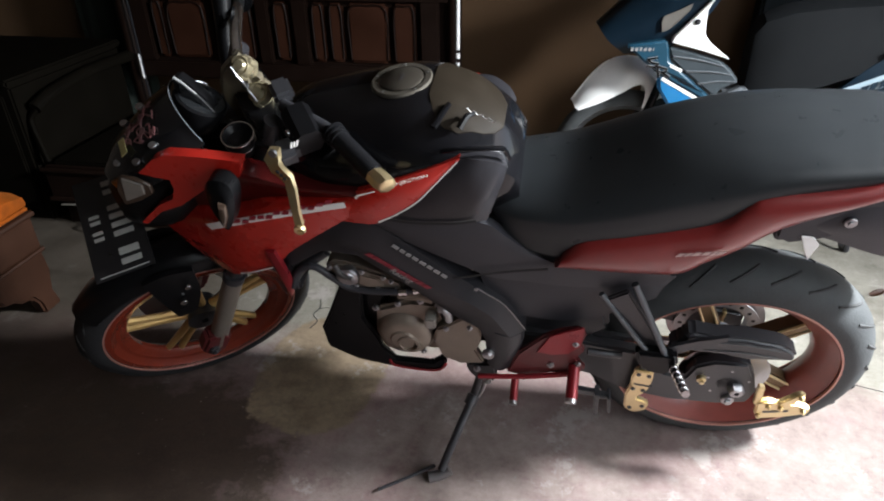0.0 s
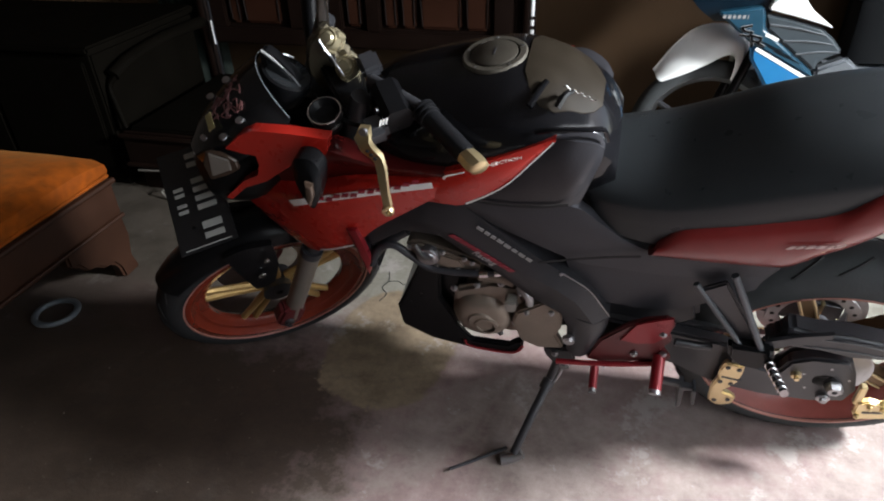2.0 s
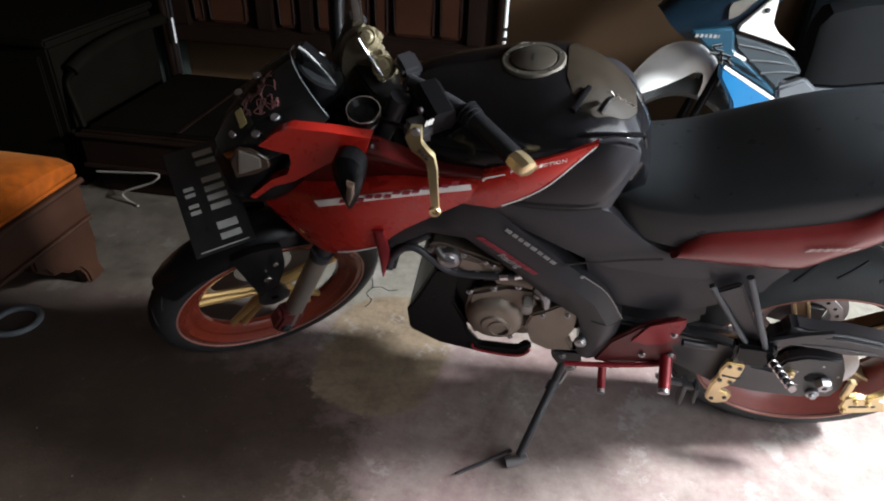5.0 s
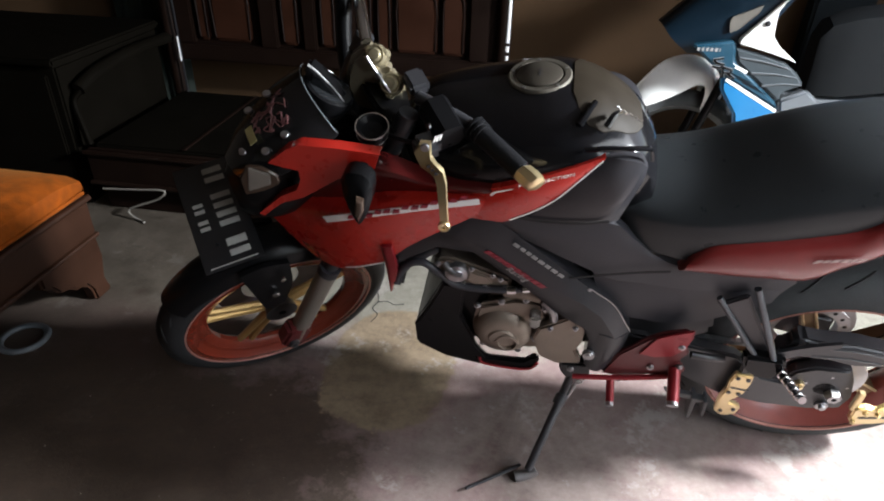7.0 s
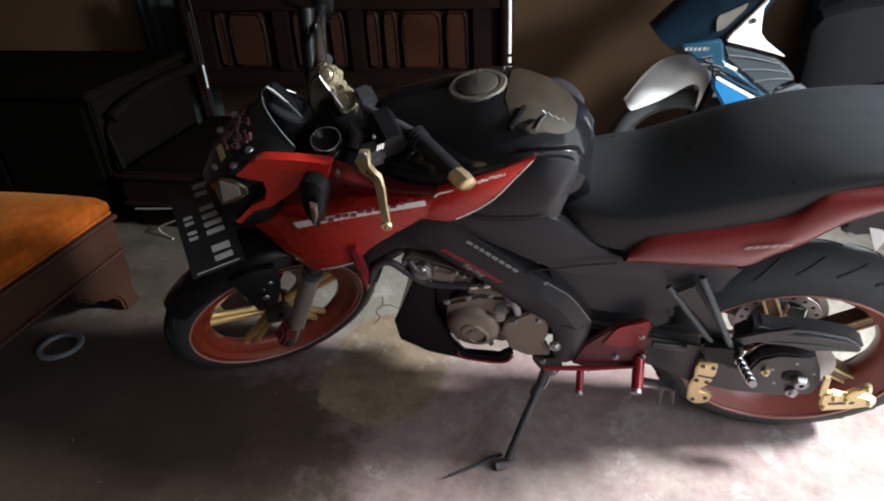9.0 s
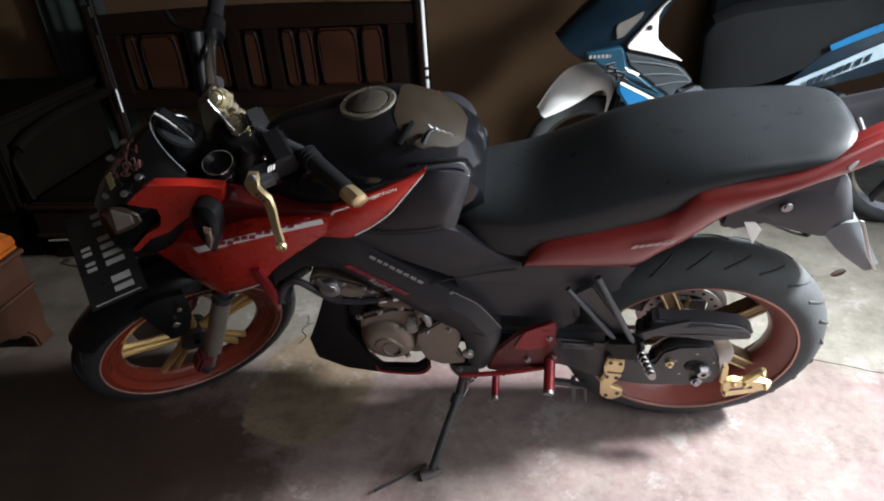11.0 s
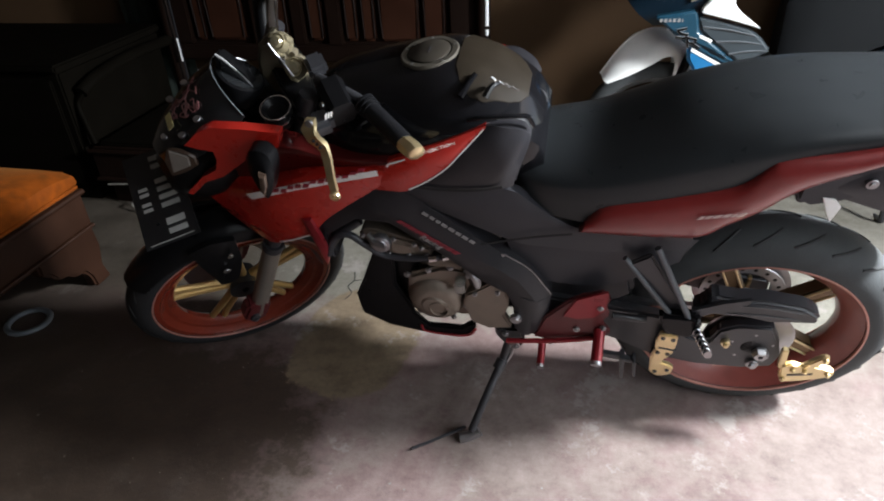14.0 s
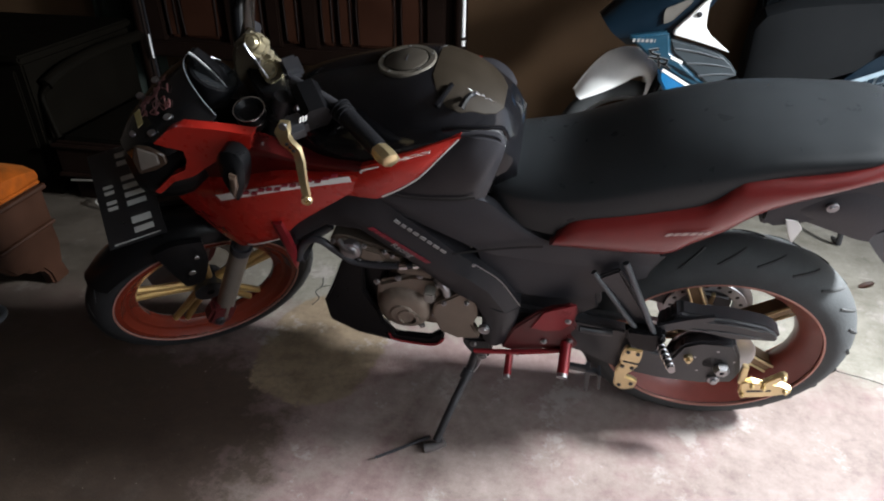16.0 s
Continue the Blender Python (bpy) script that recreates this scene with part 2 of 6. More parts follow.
M_VELVET = mat("orange_velvet", (0.21, 0.045, 0.002), 0.8, vary=0.75, scale=22, bump=0.8, fine=70, spec=0.15)
pile = M_VELVET.node_tree.nodes["Principled BSDF"]
pile.inputs["Sheen Weight"].default_value, pile.inputs["Sheen Tint"].default_value = 0.12, (1.0, 0.5, 0.15, 1)


# ---- mesh helpers ----
def part(name, bm, material, parent=None, label="", smooth=True, matrix=None):
    """Links a bmesh as one mesh object under a thing or a part."""
    bmesh.ops.recalc_face_normals(bm, faces=bm.faces)
    me = bpy.data.meshes.new(name)
    bm.to_mesh(me)
    bm.free()
    me.materials.append(material)
    if smooth:
        for p in me.polygons:
            p.use_smooth = True
        me.set_sharp_from_angle(angle=radians(38))
    ob = new(name, me)
    if parent is not None:
        ob.parent = parent
    if matrix is not None:
        ob.matrix_basis = matrix
    if label:
        ob["label"] = label
    return ob


def bevel(bm, w, seg=2, angle=30):
    es = [e for e in bm.edges if len(e.link_faces) == 2 and e.calc_face_angle() > radians(angle)]
    if es and w > 0:
        bmesh.ops.bevel(bm, geom=es, offset=w, segments=seg, affect="EDGES", clamp_overlap=True)
    return bm


def box(x0, x1, y0, y1, z0, z1, w=0.0, bm=None, seg=2):
    own = bm is None
    b = bmesh.new()
    bmesh.ops.create_cube(b, size=1)
    for v in b.verts:
        v.co = Vector(((x0 + x1) / 2 + v.co.x * (x1 - x0), (y0 + y1) / 2 + v.co.y * (y1 - y0), (z0 + z1) / 2 + v.co.z * (z1 - z0)))
    bevel(b, w, seg)
    return b if own else join(bm, b)


def join(a, b):
    tmp = bpy.data.meshes.new("tmp")
    b.to_mesh(tmp)
    b.free()
    a.from_mesh(tmp)
    bpy.data.meshes.remove(tmp)
    return a


def slab(pts, y0, y1, w=0.003, bm=None, seg=2):
    """A polygon in the xz plane, with thickness from y0 to y1."""
    b = bmesh.new()
    lo = [b.verts.new((p[0], y0, p[1])) for p in pts]
    hi = [b.verts.new((p[0], y1, p[1])) for p in pts]
    b.faces.new(lo), b.faces.new(hi[::-1])
    for i in range(len(pts)):
        j = (i + 1) % len(pts)
        b.faces.new((lo[i], hi[i], hi[j], lo[j]))
    bmesh.ops.recalc_face_normals(b, faces=b.faces)
    bevel(b, w, seg)
    return b if bm is None else join(bm, b)


def panel(pts, thick=0.012, bulge=0.012, inset=0.25, side=1, bm=None, rings=3):
    """A shell over a closed outline of (x, y, z), domed outwards (to -y; side -1 mirrors it)."""
    b = bmesh.new()
    P = [Vector(p) for p in pts]
    c = sum(P, Vector()) / len(P)
    loops = [[b.verts.new((p.x, (p.y + thick) * side, p.z)) for p in P]]
    for k in range(rings + 1):
        f = k / rings
        out = bulge * math.sin(f * math.pi / 2)
        loops.append([b.verts.new(((p + (c - p) * inset * f).x, ((p + (c - p) * inset * f).y - out) * side, (p + (c - p) * inset * f).z)) for p in P])
    n = len(P)
    for a, d in zip(loops, loops[1:]):
        for i in range(n):
            b.faces.new((a[i], a[(i + 1) % n], d[(i + 1) % n], d[i]))
    b.faces.new(loops[0][::-1])
    cap = b.faces.new(loops[-1])
    bmesh.ops.triangulate(b, faces=[cap])
    return b if bm is None else join(bm, b)


def loft(rings, bm=None, caps=True):
    b = bmesh.new()
    R = [[b.verts.new(p) for p in r] for r in rings]
    n = len(R[0])
    for a, d in zip(R, R[1:]):
        for i in range(n):
            b.faces.new((a[i], a[(i + 1) % n], d[(i + 1) % n], d[i]))
    if caps:
        b.faces.new(R[0][::-1]), b.faces.new(R[-1])
    return b if bm is None else join(bm, b)


def smooth_path(pts, k=6):
    """Catmull-Rom through the points."""
    P = [Vector(p) for p in pts]
    if len(P) < 3:
        return P
    Q = [P[0] * 2 - P[1]] + P + [P[-1] * 2 - P[-2]]
    out = []
    for i in range(1, len(Q) - 2):
        a, b, c, d = Q[i - 1:i + 3]
        for j in range(k):
            t = j / k
            out.append(0.5 * (2 * b + (c - a) * t + (2 * a - 5 * b + 4 * c - d) * t * t + (3 * b - a - 3 * c + d) * t ** 3))
    return out + [P[-1]]


def tube(pts, r, n=10, k=6, bm=None, r2=None, flat=1.0):
    """A round bar along a smooth path; r to r2 along it."""
    P = smooth_path(pts, k)
    rings, prev = [], None
    for i, p in enumerate(P):
        t = (P[min(i + 1, len(P) - 1)] - P[max(i - 1, 0)]).normalized()
        if prev is None:
            u = t.orthogonal().normalized()
        else:
            u = (prev - t * prev.dot(t)).normalized()
        prev = u
        v = t.cross(u)
        rr = r if r2 is None else r + (r2 - r) * i / (len(P) - 1)
        rings.append([p + (u * math.cos(a) * flat + v * math.sin(a)) * rr for a in (2 * math.pi * j / n for j in range(n))])
    return loft(rings, bm)


def lathe(profile, n=48, centre=(0, 0, 0), bm=None, axis="Y", closed=True):
    """Turns (radius, along) pairs round an axis through centre."""
    rings = []
    for i in range(n):
        a = 2 * math.pi * i / n
        ring = []
        for r, y in profile:
            if axis == "Y":
                ring.append(Vector(centre) + Vector((r * math.cos(a), y, r * math.sin(a))))
            elif axis == "Z":
                ring.append(Vector(centre) + Vector((r * math.cos(a), r * math.sin(a), y)))
            else:
                ring.append(Vector(centre) + Vector((y, r * math.cos(a), r * math.sin(a))))
        rings.append(ring)
    b = bmesh.new()
    V = [[b.verts.new(p) for p in r] for r in rings]
    m = len(profile)
    for i in range(n):
        A, B = V[i], V[(i + 1) % n]
        for j in range(m if closed else m - 1):
            b.faces.new((A[j], A[(j + 1) % m], B[(j + 1) % m], B[j]))
    bmesh.ops.remove_doubles(b, verts=b.verts, dist=1e-5)
    return b if bm is None else join(bm, b)


def disc(c, r, h, axis="Y", n=24, bm=None, w=0.0):
    """A short cylinder from c along an axis, edges eased by w."""
    w = w or min(r, abs(h)) * 0.15
    s = 1 if h > 0 else -1
    prof = [(0.0001, 0), (r - w, 0), (r, s * w), (r, h - s * w), (r - w, h), (0.0001, h)]
    return lathe(prof, n, c, bm, axis, closed=False)


def thing(name, label, category, m=Matrix(), group="", kind=""):
    e = new(name)
    e.empty_display_size = 0.1
    e.matrix_basis = m
    return tagged(e, label, category, group, kind)


def structure(name, bm, material, label, category, smooth=False):
    return tagged(part(name, bm, material, smooth=smooth), label, category, kind="structure")


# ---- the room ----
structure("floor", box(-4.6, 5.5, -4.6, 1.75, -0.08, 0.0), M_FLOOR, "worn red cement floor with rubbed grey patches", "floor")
structure("wall_north", box(-4.6, 2.1, 1.752, 1.9, 0.0, 2.7), M_WALL, "dim tan plastered wall behind the settee", "wall")
# surfaces out of view: south, east and ceiling pale for bounce, west dark
structure("wall_west", box(-4.75, -4.602, -4.6, 1.9, 0.0, 2.7), M_WALLD, "unseen wall kept dark brown", "wall")
structure("wall_south", box(-4.6, 2.1, -4.75, -4.602, 0.0, 2.7), M_WALLP, "unseen wall, pale to bounce light", "wall")
wall_e = box(2.1, 2.25, -4.6, -2.75, 0.0, 2.7)
box(2.1, 2.25, -2.75, 1.6, 2.25, 2.7, bm=wall_e)
box(2.1, 2.25, 1.6, 1.748, 0.0, 2.7, bm=wall_e)
structure("wall_east", wall_e, M_WALLP, "unseen pale wall with a wide open doorway", "wall")
structure("ceiling", box(-4.75, 2.25, -4.75, 1.9, 2.702, 2.8), M_CEIL, "unseen ceiling, pale to bounce light", "ceiling")


def sheet(rows, thick=0.012, k=4, side=1, bm=None):
    """A smooth shell through a grid of points; thickness goes inwards (+y on the left side)."""
    G = [smooth_path(r, k) for r in rows]
    cols = [smooth_path([g[i] for g in G], k) for i in range(len(G[0]))]
    b = bmesh.new()
    n, m = len(cols), len(cols[0])
    out = [[b.verts.new((p.x, p.y * side, p.z)) for p in c] for c in cols]
    inn = [[b.verts.new((p.x, (p.y + thick) * side, p.z)) for p in c] for c in cols]
    for i in range(n - 1):
        for j in range(m - 1):
            b.faces.new((out[i][j], out[i + 1][j], out[i + 1][j + 1], out[i][j + 1]))
            b.faces.new((inn[i][j], inn[i][j + 1], inn[i + 1][j + 1], inn[i + 1][j]))
    for i in range(n - 1):
        b.faces.new((out[i][0], inn[i][0], inn[i + 1][0], out[i + 1][0]))
        b.faces.new((out[i][m - 1], out[i + 1][m - 1], inn[i + 1][m - 1], inn[i][m - 1]))
    for j in range(m - 1):
        b.faces.new((out[0][j], out[0][j + 1], inn[0][j + 1], inn[0][j]))
        b.faces.new((out[n - 1][j], inn[n - 1][j], inn[n - 1][j + 1], out[n - 1][j + 1]))
    return b if bm is None else join(bm, b)


def ribbon(pts, w, bm=None, k=4, w2=None, t=0.0012):
    """A thin flat stripe that follows points on a side surface (facing -y)."""
    P = smooth_path(pts, k)
    rings = []
    for i, p in enumerate(P):
        d = P[min(i + 1, len(P) - 1)] - P[max(i - 1, 0)]
        nrm = Vector((-d.z, 0, d.x)).normalized()
        ww = (w + ((w if w2 is None else w2) - w) * i / (len(P) - 1)) / 2
        rings.append([p + nrm * ww, p + nrm * ww + Vector((0, t, 0)), p - nrm * ww + Vector((0, t, 0)), p - nrm * ww])
    return loft(rings, bm)


def bolt(c, r, material, parent, axis="Y", h=-0.006, label="", matrix=None, name="bolt"):
    bm = disc(c, r, h, axis, 12)
    hs = h * 0.55
    e = Vector((0, 1, 0)) if axis == "Y" else Vector((0, 0, 1)) if axis == "Z" else Vector((1, 0, 0))
    disc(Vector(c) + e * h, r * 0.55, hs, axis, 6, bm)
    return part(name, bm, material, parent, label, matrix=matrix)


def glyphs(widths, x, z, y, h, gap, bm, dx=(1, 0), up=(0, 1)):
    """A row of plain bars, letter-sized, on a side surface; dx and up are directions in xz."""
    s = 0.0
    for i, w in enumerate(widths):
        if w > 0:
            a = Vector((x + dx[0] * s, z + dx[1] * s))
            c = a + Vector(dx) * w
            q = [a, c, c + Vector(up) * h, a + Vector(up) * h]
            slab([(p.x, p.y) for p in q], y, y + 0.0015, 0.0, bm)
        s += abs(w) + gap
    return bm


def words(name, text, size, at, along, material, parent, label, shear=0.0, squeeze=1.0):
    """Raised lettering in the built-in font on a side surface (facing -y)."""
    cu = bpy.data.curves.new(name, "FONT")
    cu.body, cu.size, cu.extrude, cu.shear, cu.resolution_u = text, size, 0.0005, shear, 2
    tmp = bpy.data.objects.new("tmp", cu)
    me = bpy.data.meshes.new_from_object(tmp)
    bpy.data.objects.remove(tmp)
    bpy.data.curves.remove(cu)
    me.name = name
    me.materials.clear()
    me.materials.append(material)
    ob = new(name, me)
    ob.parent = parent
    ob["label"] = label
    ob.matrix_basis = Matrix.Translation(at) @ Matrix.Rotation(-math.atan2(along[1], along[0]), 4, "Y") @ Matrix.Rotation(radians(90), 4, "X") @ Matrix.Diagonal((squeeze, 1, 1, 1))
    return ob


# ---- the motorcycle: x to its rear, -y its left side, leaning on the side stand, bars turned left ----
LEAN, STEER, RAKE = radians(15.57), radians(38.35), radians(25.5)
bike = thing("motorcycle", "red and black motorcycle with gold trim on its side stand", "motorcycle", Matrix.Rotation(LEAN, 4, "X"))
AXIS, PIVOT = Vector((math.sin(RAKE), 0, math.cos(RAKE))), Vector((-0.731, 0, 0))
TURNED = Matrix.Translation(PIVOT) @ Matrix.Rotation(STEER, 4, AXIS) @ Matrix.Translation(-PIVOT)


def wheel_parts(name, cx, R, Rt, rt, half, rim_mat, spoke_mat, label, matrix=None, spokes=5, turn=0.35, ang=112, grow=1.0, blade=0.0, rubber=M_TYRE):
    """Rim, tyre, spokes and hub of one wheel with its axle at height R."""
    c = (cx, 0, R)
    Rc = Rt - rt
    tyre_prof, n = [], 18
    for i in range(n + 1):
        a = radians(-ang + 2 * ang * i / n)
        tyre_prof.append((Rc + rt * math.cos(a), rt * 1.04 * math.sin(a)))
    tyre_prof += [(0.216 * grow, half * 0.8), (0.216 * grow, -half * 0.8)]
    w = part(name, lathe([(r * grow, y) for r, y in [(0.2320, -half), (0.2320, -half + 0.005), (0.214, -half + 0.012), (0.196, -half * 0.55), (0.190, 0), (0.196, half * 0.55),
                          (0.214, half - 0.012), (0.2320, half - 0.005), (0.2320, half), (0.219, half), (0.205, half - 0.014), (0.184, half * 0.45), (0.176, 0.006),
                          (0.176, -0.006), (0.184, -half * 0.45), (0.205, -half + 0.014), (0.219, -half)]], 84, c), rim_mat, bike, label, matrix=matrix)
    edge, side_y = Rc + rt * math.cos(radians(ang)) - 0.0005, rt * 1.04 * math.sin(radians(ang)) + 0.0008
    for s in (-1, 1):
        part("rim_flange", lathe([(edge - 0.004, s * (side_y - 0.006)), (edge, s * (side_y - 0.006)), (edge, s * side_y), (edge - 0.004, s * side_y)], 84, c), M_FLANGE, w, "pale rim edge")
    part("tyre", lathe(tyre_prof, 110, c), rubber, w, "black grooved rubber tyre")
    for s in (-1, 1):
        pts = []
        for j in range(5):
            lat = radians(18 + 8.5 * j) * s
            aa = 0.03 * j + 0.004 * j * j + (0.13 if s > 0 else 0)
            r = Rc + (rt - 0.0004) * math.cos(lat)
            pts.append((r * math.cos(aa), (rt - 0.0004) * 1.04 * math.sin(lat), r * math.sin(aa)))
        g = part("tread_groove", tube(pts, 0.0019 if rt < 0.05 else 0.0034, 5, 2), M_TREAD, w, matrix=Matrix.Translation(c))
        for i in range(1, 24):
            o = new("tread_groove", g.data)
            o.parent = w
            o.matrix_basis = Matrix.Translation(c) @ Matrix.Rotation(-2 * math.pi * i / 24, 4, "Y")
    for i in range(spokes):
        a0 = 2 * math.pi * i / spokes + turn
        if blade:
            prof = [(0.034, -0.35), (0.034, 0.35), (0.090, blade / 0.09), (0.188 * grow, blade * 0.8 / 0.188), (0.188 * grow, -blade * 0.8 / 0.188), (0.090, -blade / 0.09)]
            sp = part("spoke", slab([(cx + r * math.cos(a0 + da), R + r * math.sin(a0 + da)) for r, da in prof], -0.020, 0.020, 0.006), spoke_mat, w)
            for s in (-1, 1):
                part("spoke_edge", tube([(cx + r * math.cos(a0 + s * blade * 0.75 / r), -0.021, R + r * math.sin(a0 + s * blade * 0.75 / r)) for r in (0.07, 0.12, 0.185 * grow)], 0.0032, 6, 2), M_GOLD, sp, "bright gold spoke edge")
            continue
        for s in (-1, 1):
            pts = [Vector((cx + r * math.cos(a0 + da * s), 0, R + r * math.sin(a0 + da * s))) for r, da in ((0.034, 0.25), (0.08, 0.13), (0.13, 0.10), (0.183 * grow, 0.10))]
            part("spoke", tube(pts, 0.0115, 8, 3, r2=0.009), spoke_mat, w)
        part("spoke_web", slab([(cx + r * math.cos(a0 + da), R + r * math.sin(a0 + da)) for r, da in ((0.045, -0.12), (0.075, -0.12), (0.075, 0.12), (0.045, 0.12))], -0.006, 0.006, 0.002), spoke_mat, w)
    part("hub", lathe([(0.010, -half * 0.95), (0.030, -half * 0.95), (0.040, -0.03), (0.034, 0), (0.040, 0.03), (0.030, half * 0.95), (0.010, half * 0.95)], 32, c), M_BLKMETAL, w)
    return w


M_DARKRED = mat("shaded_red_gloss", (0.05, 0.004, 0.004), 0.3, vary=0.2, bump=0.0, coat=0.2)
M_EDGE = mat("vinyl_edge_highlight", (0.10, 0.10, 0.10), 0.35, vary=0.1, bump=0.0)
M_FLANGE = mat("pale_rim_lip", (0.42, 0.20, 0.16), 0.3, 0.3, vary=0.15, bump=0.0)
M_PINKTXT = mat("faded_pale_lettering", (0.55, 0.40, 0.38), 0.4, vary=0.2, bump=0.0)
M_SPOKED = mat("dull_bronze_spoke_paint", (0.16, 0.10, 0.05), 0.42, 0.4, vary=0.25, bump=0.1)
M_TREAD = mat("pale_tread_groove", (0.015, 0.016, 0.016), 0.8, vary=0.3, bump=0.0)
M_GROOVE = mat("groove_rubber", (0.006, 0.006, 0.006), 0.85, vary=0.1, bump=0.0)
rear = wheel_parts("rear_wheel", 0.641, 0.305, 0.305, 0.062, 0.056, M_RIMR, M_SPOKED, "faded red rear wheel rim", turn=0.716, ang=97, grow=1.05, blade=0.017)
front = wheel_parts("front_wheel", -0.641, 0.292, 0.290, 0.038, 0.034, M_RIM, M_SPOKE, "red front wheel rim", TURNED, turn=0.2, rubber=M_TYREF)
part("brake_disc", lathe([(0.065, -0.002), (0.11, -0.002), (0.11, 0.002), (0.065, 0.002)], 48, (0.641, 0.085, 0.305)), M_STEEL, rear, "steel brake disc")
part("brake_disc", lathe([(0.075, -0.002), (0.14, -0.002), (0.14, 0.002), (0.075, 0.002)], 48, (-0.641, 0.065, 0.292)), M_STEEL, front, "steel brake disc")


def section(x, top, bottom, w_top, w_mid, w_bot, z_mid):
    """A closed body section across the bike: rounded top, fullest at z_mid."""
    left = [(0.0, top), (-w_top * 0.5, top - 0.002), (-w_top * 0.85, top - 0.009), (-w_top - (w_mid - w_top) * 0.3, top - (top - z_mid) * 0.38),
            (-w_top - (w_mid - w_top) * 0.82, top - (top - z_mid) * 0.72), (-w_mid, z_mid), ((-w_mid - w_bot) / 2 - 0.003, (z_mid + bottom) / 2), (-w_bot, bottom + 0.008), (-w_bot * 0.9, bottom), (0.0, bottom)]
    right = [(-y, z) for y, z in left[1:-1]][::-1]
    return [Vector((x, y, z)) for y, z in left + right]


def body_loft(stations, k=4):
    """Sections along the bike, eased between the stations."""
    P = [Vector(s[:4]) for s in stations], [Vector((s[4], s[5], s[6], 0)) for s in stations]

    def ease(V):
        Q = [V[0] * 2 - V[1]] + V + [V[-1] * 2 - V[-2]]
        out = []
        for i in range(1, len(Q) - 2):
            a, b, c, d = Q[i - 1:i + 3]
            for j in range(k):
                t = j / k
                out.append(0.5 * (2 * b + (c - a) * t + (2 * a - 5 * b + 4 * c - d) * t * t + (3 * b - a - 3 * c + d) * t ** 3))
        return out + [V[-1]]
    A, B = ease(P[0]), ease(P[1])
    return loft([section(a[0], a[1], a[2], a[3], b[0], b[1], b[2]) for a, b in zip(A, B)])


def eased(V, k=4):
    Q = [V[0] * 2 - V[1]] + V + [V[-1] * 2 - V[-2]]
    out = []
    for i in range(1, len(Q) - 2):
        a, b, c, d = Q[i - 1:i + 3]
        out += [0.5 * (2 * b + (c - a) * t + (2 * a - 5 * b + 4 * c - d) * t * t + (3 * b - a - 3 * c + d) * t ** 3) for t in (j / k for j in range(k))]
    return out + [V[-1]]


# fuel tank with its filler
TANK = [
    (-0.262, 0.900, 0.835, 0.030, 0.060, 0.050, 0.865),
    (-0.230, 0.930, 0.800, 0.055, 0.110, 0.090, 0.865),
    (-0.160, 0.948, 0.775, 0.072, 0.138, 0.120, 0.865),
    (-0.080, 0.963, 0.765, 0.082, 0.146, 0.130, 0.870),
    (0.000, 0.974, 0.765, 0.085, 0.146, 0.125, 0.880),
    (0.060, 0.964, 0.770, 0.080, 0.138, 0.115, 0.890),
    (0.110, 0.937, 0.770, 0.072, 0.124, 0.105, 0.885),
    (0.150, 0.902, 0.775, 0.062, 0.108, 0.095, 0.868),
    (0.178, 0.862, 0.785, 0.050, 0.090, 0.085, 0.832)]
tank = part("fuel_tank", body_loft(TANK), M_GLOSS, bike, "gloss black fuel tank")
CAPM = Matrix.Translation((-0.034, 0, 0.9655)) @ Matrix.Rotation(radians(-5), 4, "Y")
cap = part("fuel_cap", lathe([(0.0001, 0.004), (0.040, 0.004), (0.042, 0.006), (0.051, 0.006), (0.054, 0.003), (0.054, -0.006), (0.0001, -0.006)], 48, (0, 0, 0), axis="Z", closed=False), M_CAP, tank, "brushed grey filler cap", matrix=CAPM)
part("cap_flap", lathe([(0.0001, 0.0085), (0.036, 0.0085), (0.038, 0.007), (0.038, 0.003), (0.0001, 0.003)], 40, (0, 0, 0), axis="Z", closed=False), M_CAPD, tank, "dark filler flap", matrix=CAPM)
part("key_slot", box(-0.0015, 0.0015, -0.010, 0.010, 0.0085, 0.0092, 0.0), M_BLKMETAL, tank, matrix=CAPM)
for i in range(5):
    a = 2 * math.pi * i / 5 + 0.4
    part("cap_screw", disc((0.0465 * math.cos(a), 0.0465 * math.sin(a), 0.006), 0.0028, 0.0006, "Z", 8), M_STEEL, tank, matrix=CAPM)
# plain lettering on the tank's rear
part("tank_lettering", tube([(0.085 + 0.0055 * i, -0.088 + 0.0012 * i, 0.975 - 0.0036 * i + 0.005 * (i % 2)) for i in range(10)], 0.0006, 5, 2), M_CHROME, tank, "small silver script")
# brownish reflection painted over the tank top behind the filler, its lower border curved
BAND = ((0.020, 0.040), (0.032, 0.074), (0.050, 0.094), (0.075, 0.096), (0.095, 0.084), (0.115, 0.076), (0.132, 0.060), (0.146, 0.030))


def band_width(x):
    for (xa, wa), (xb, wb) in zip(BAND, BAND[1:]):
        if xa <= x <= xb:
            return wa + (wb - wa) * (x - xa) / (xb - xa)
    return 0.03


def over_tank(sec, y):
    """Height of the tank's upper surface at a distance y from its middle."""
    left = section(*sec)[:6]
    for p, q in zip(left, left[1:]):
        if -p.y <= abs(y) <= -q.y:
            return p.z + (q.z - p.z) * (abs(y) + p.y) / max(1e-6, p.y - q.y)
    return left[-1].z


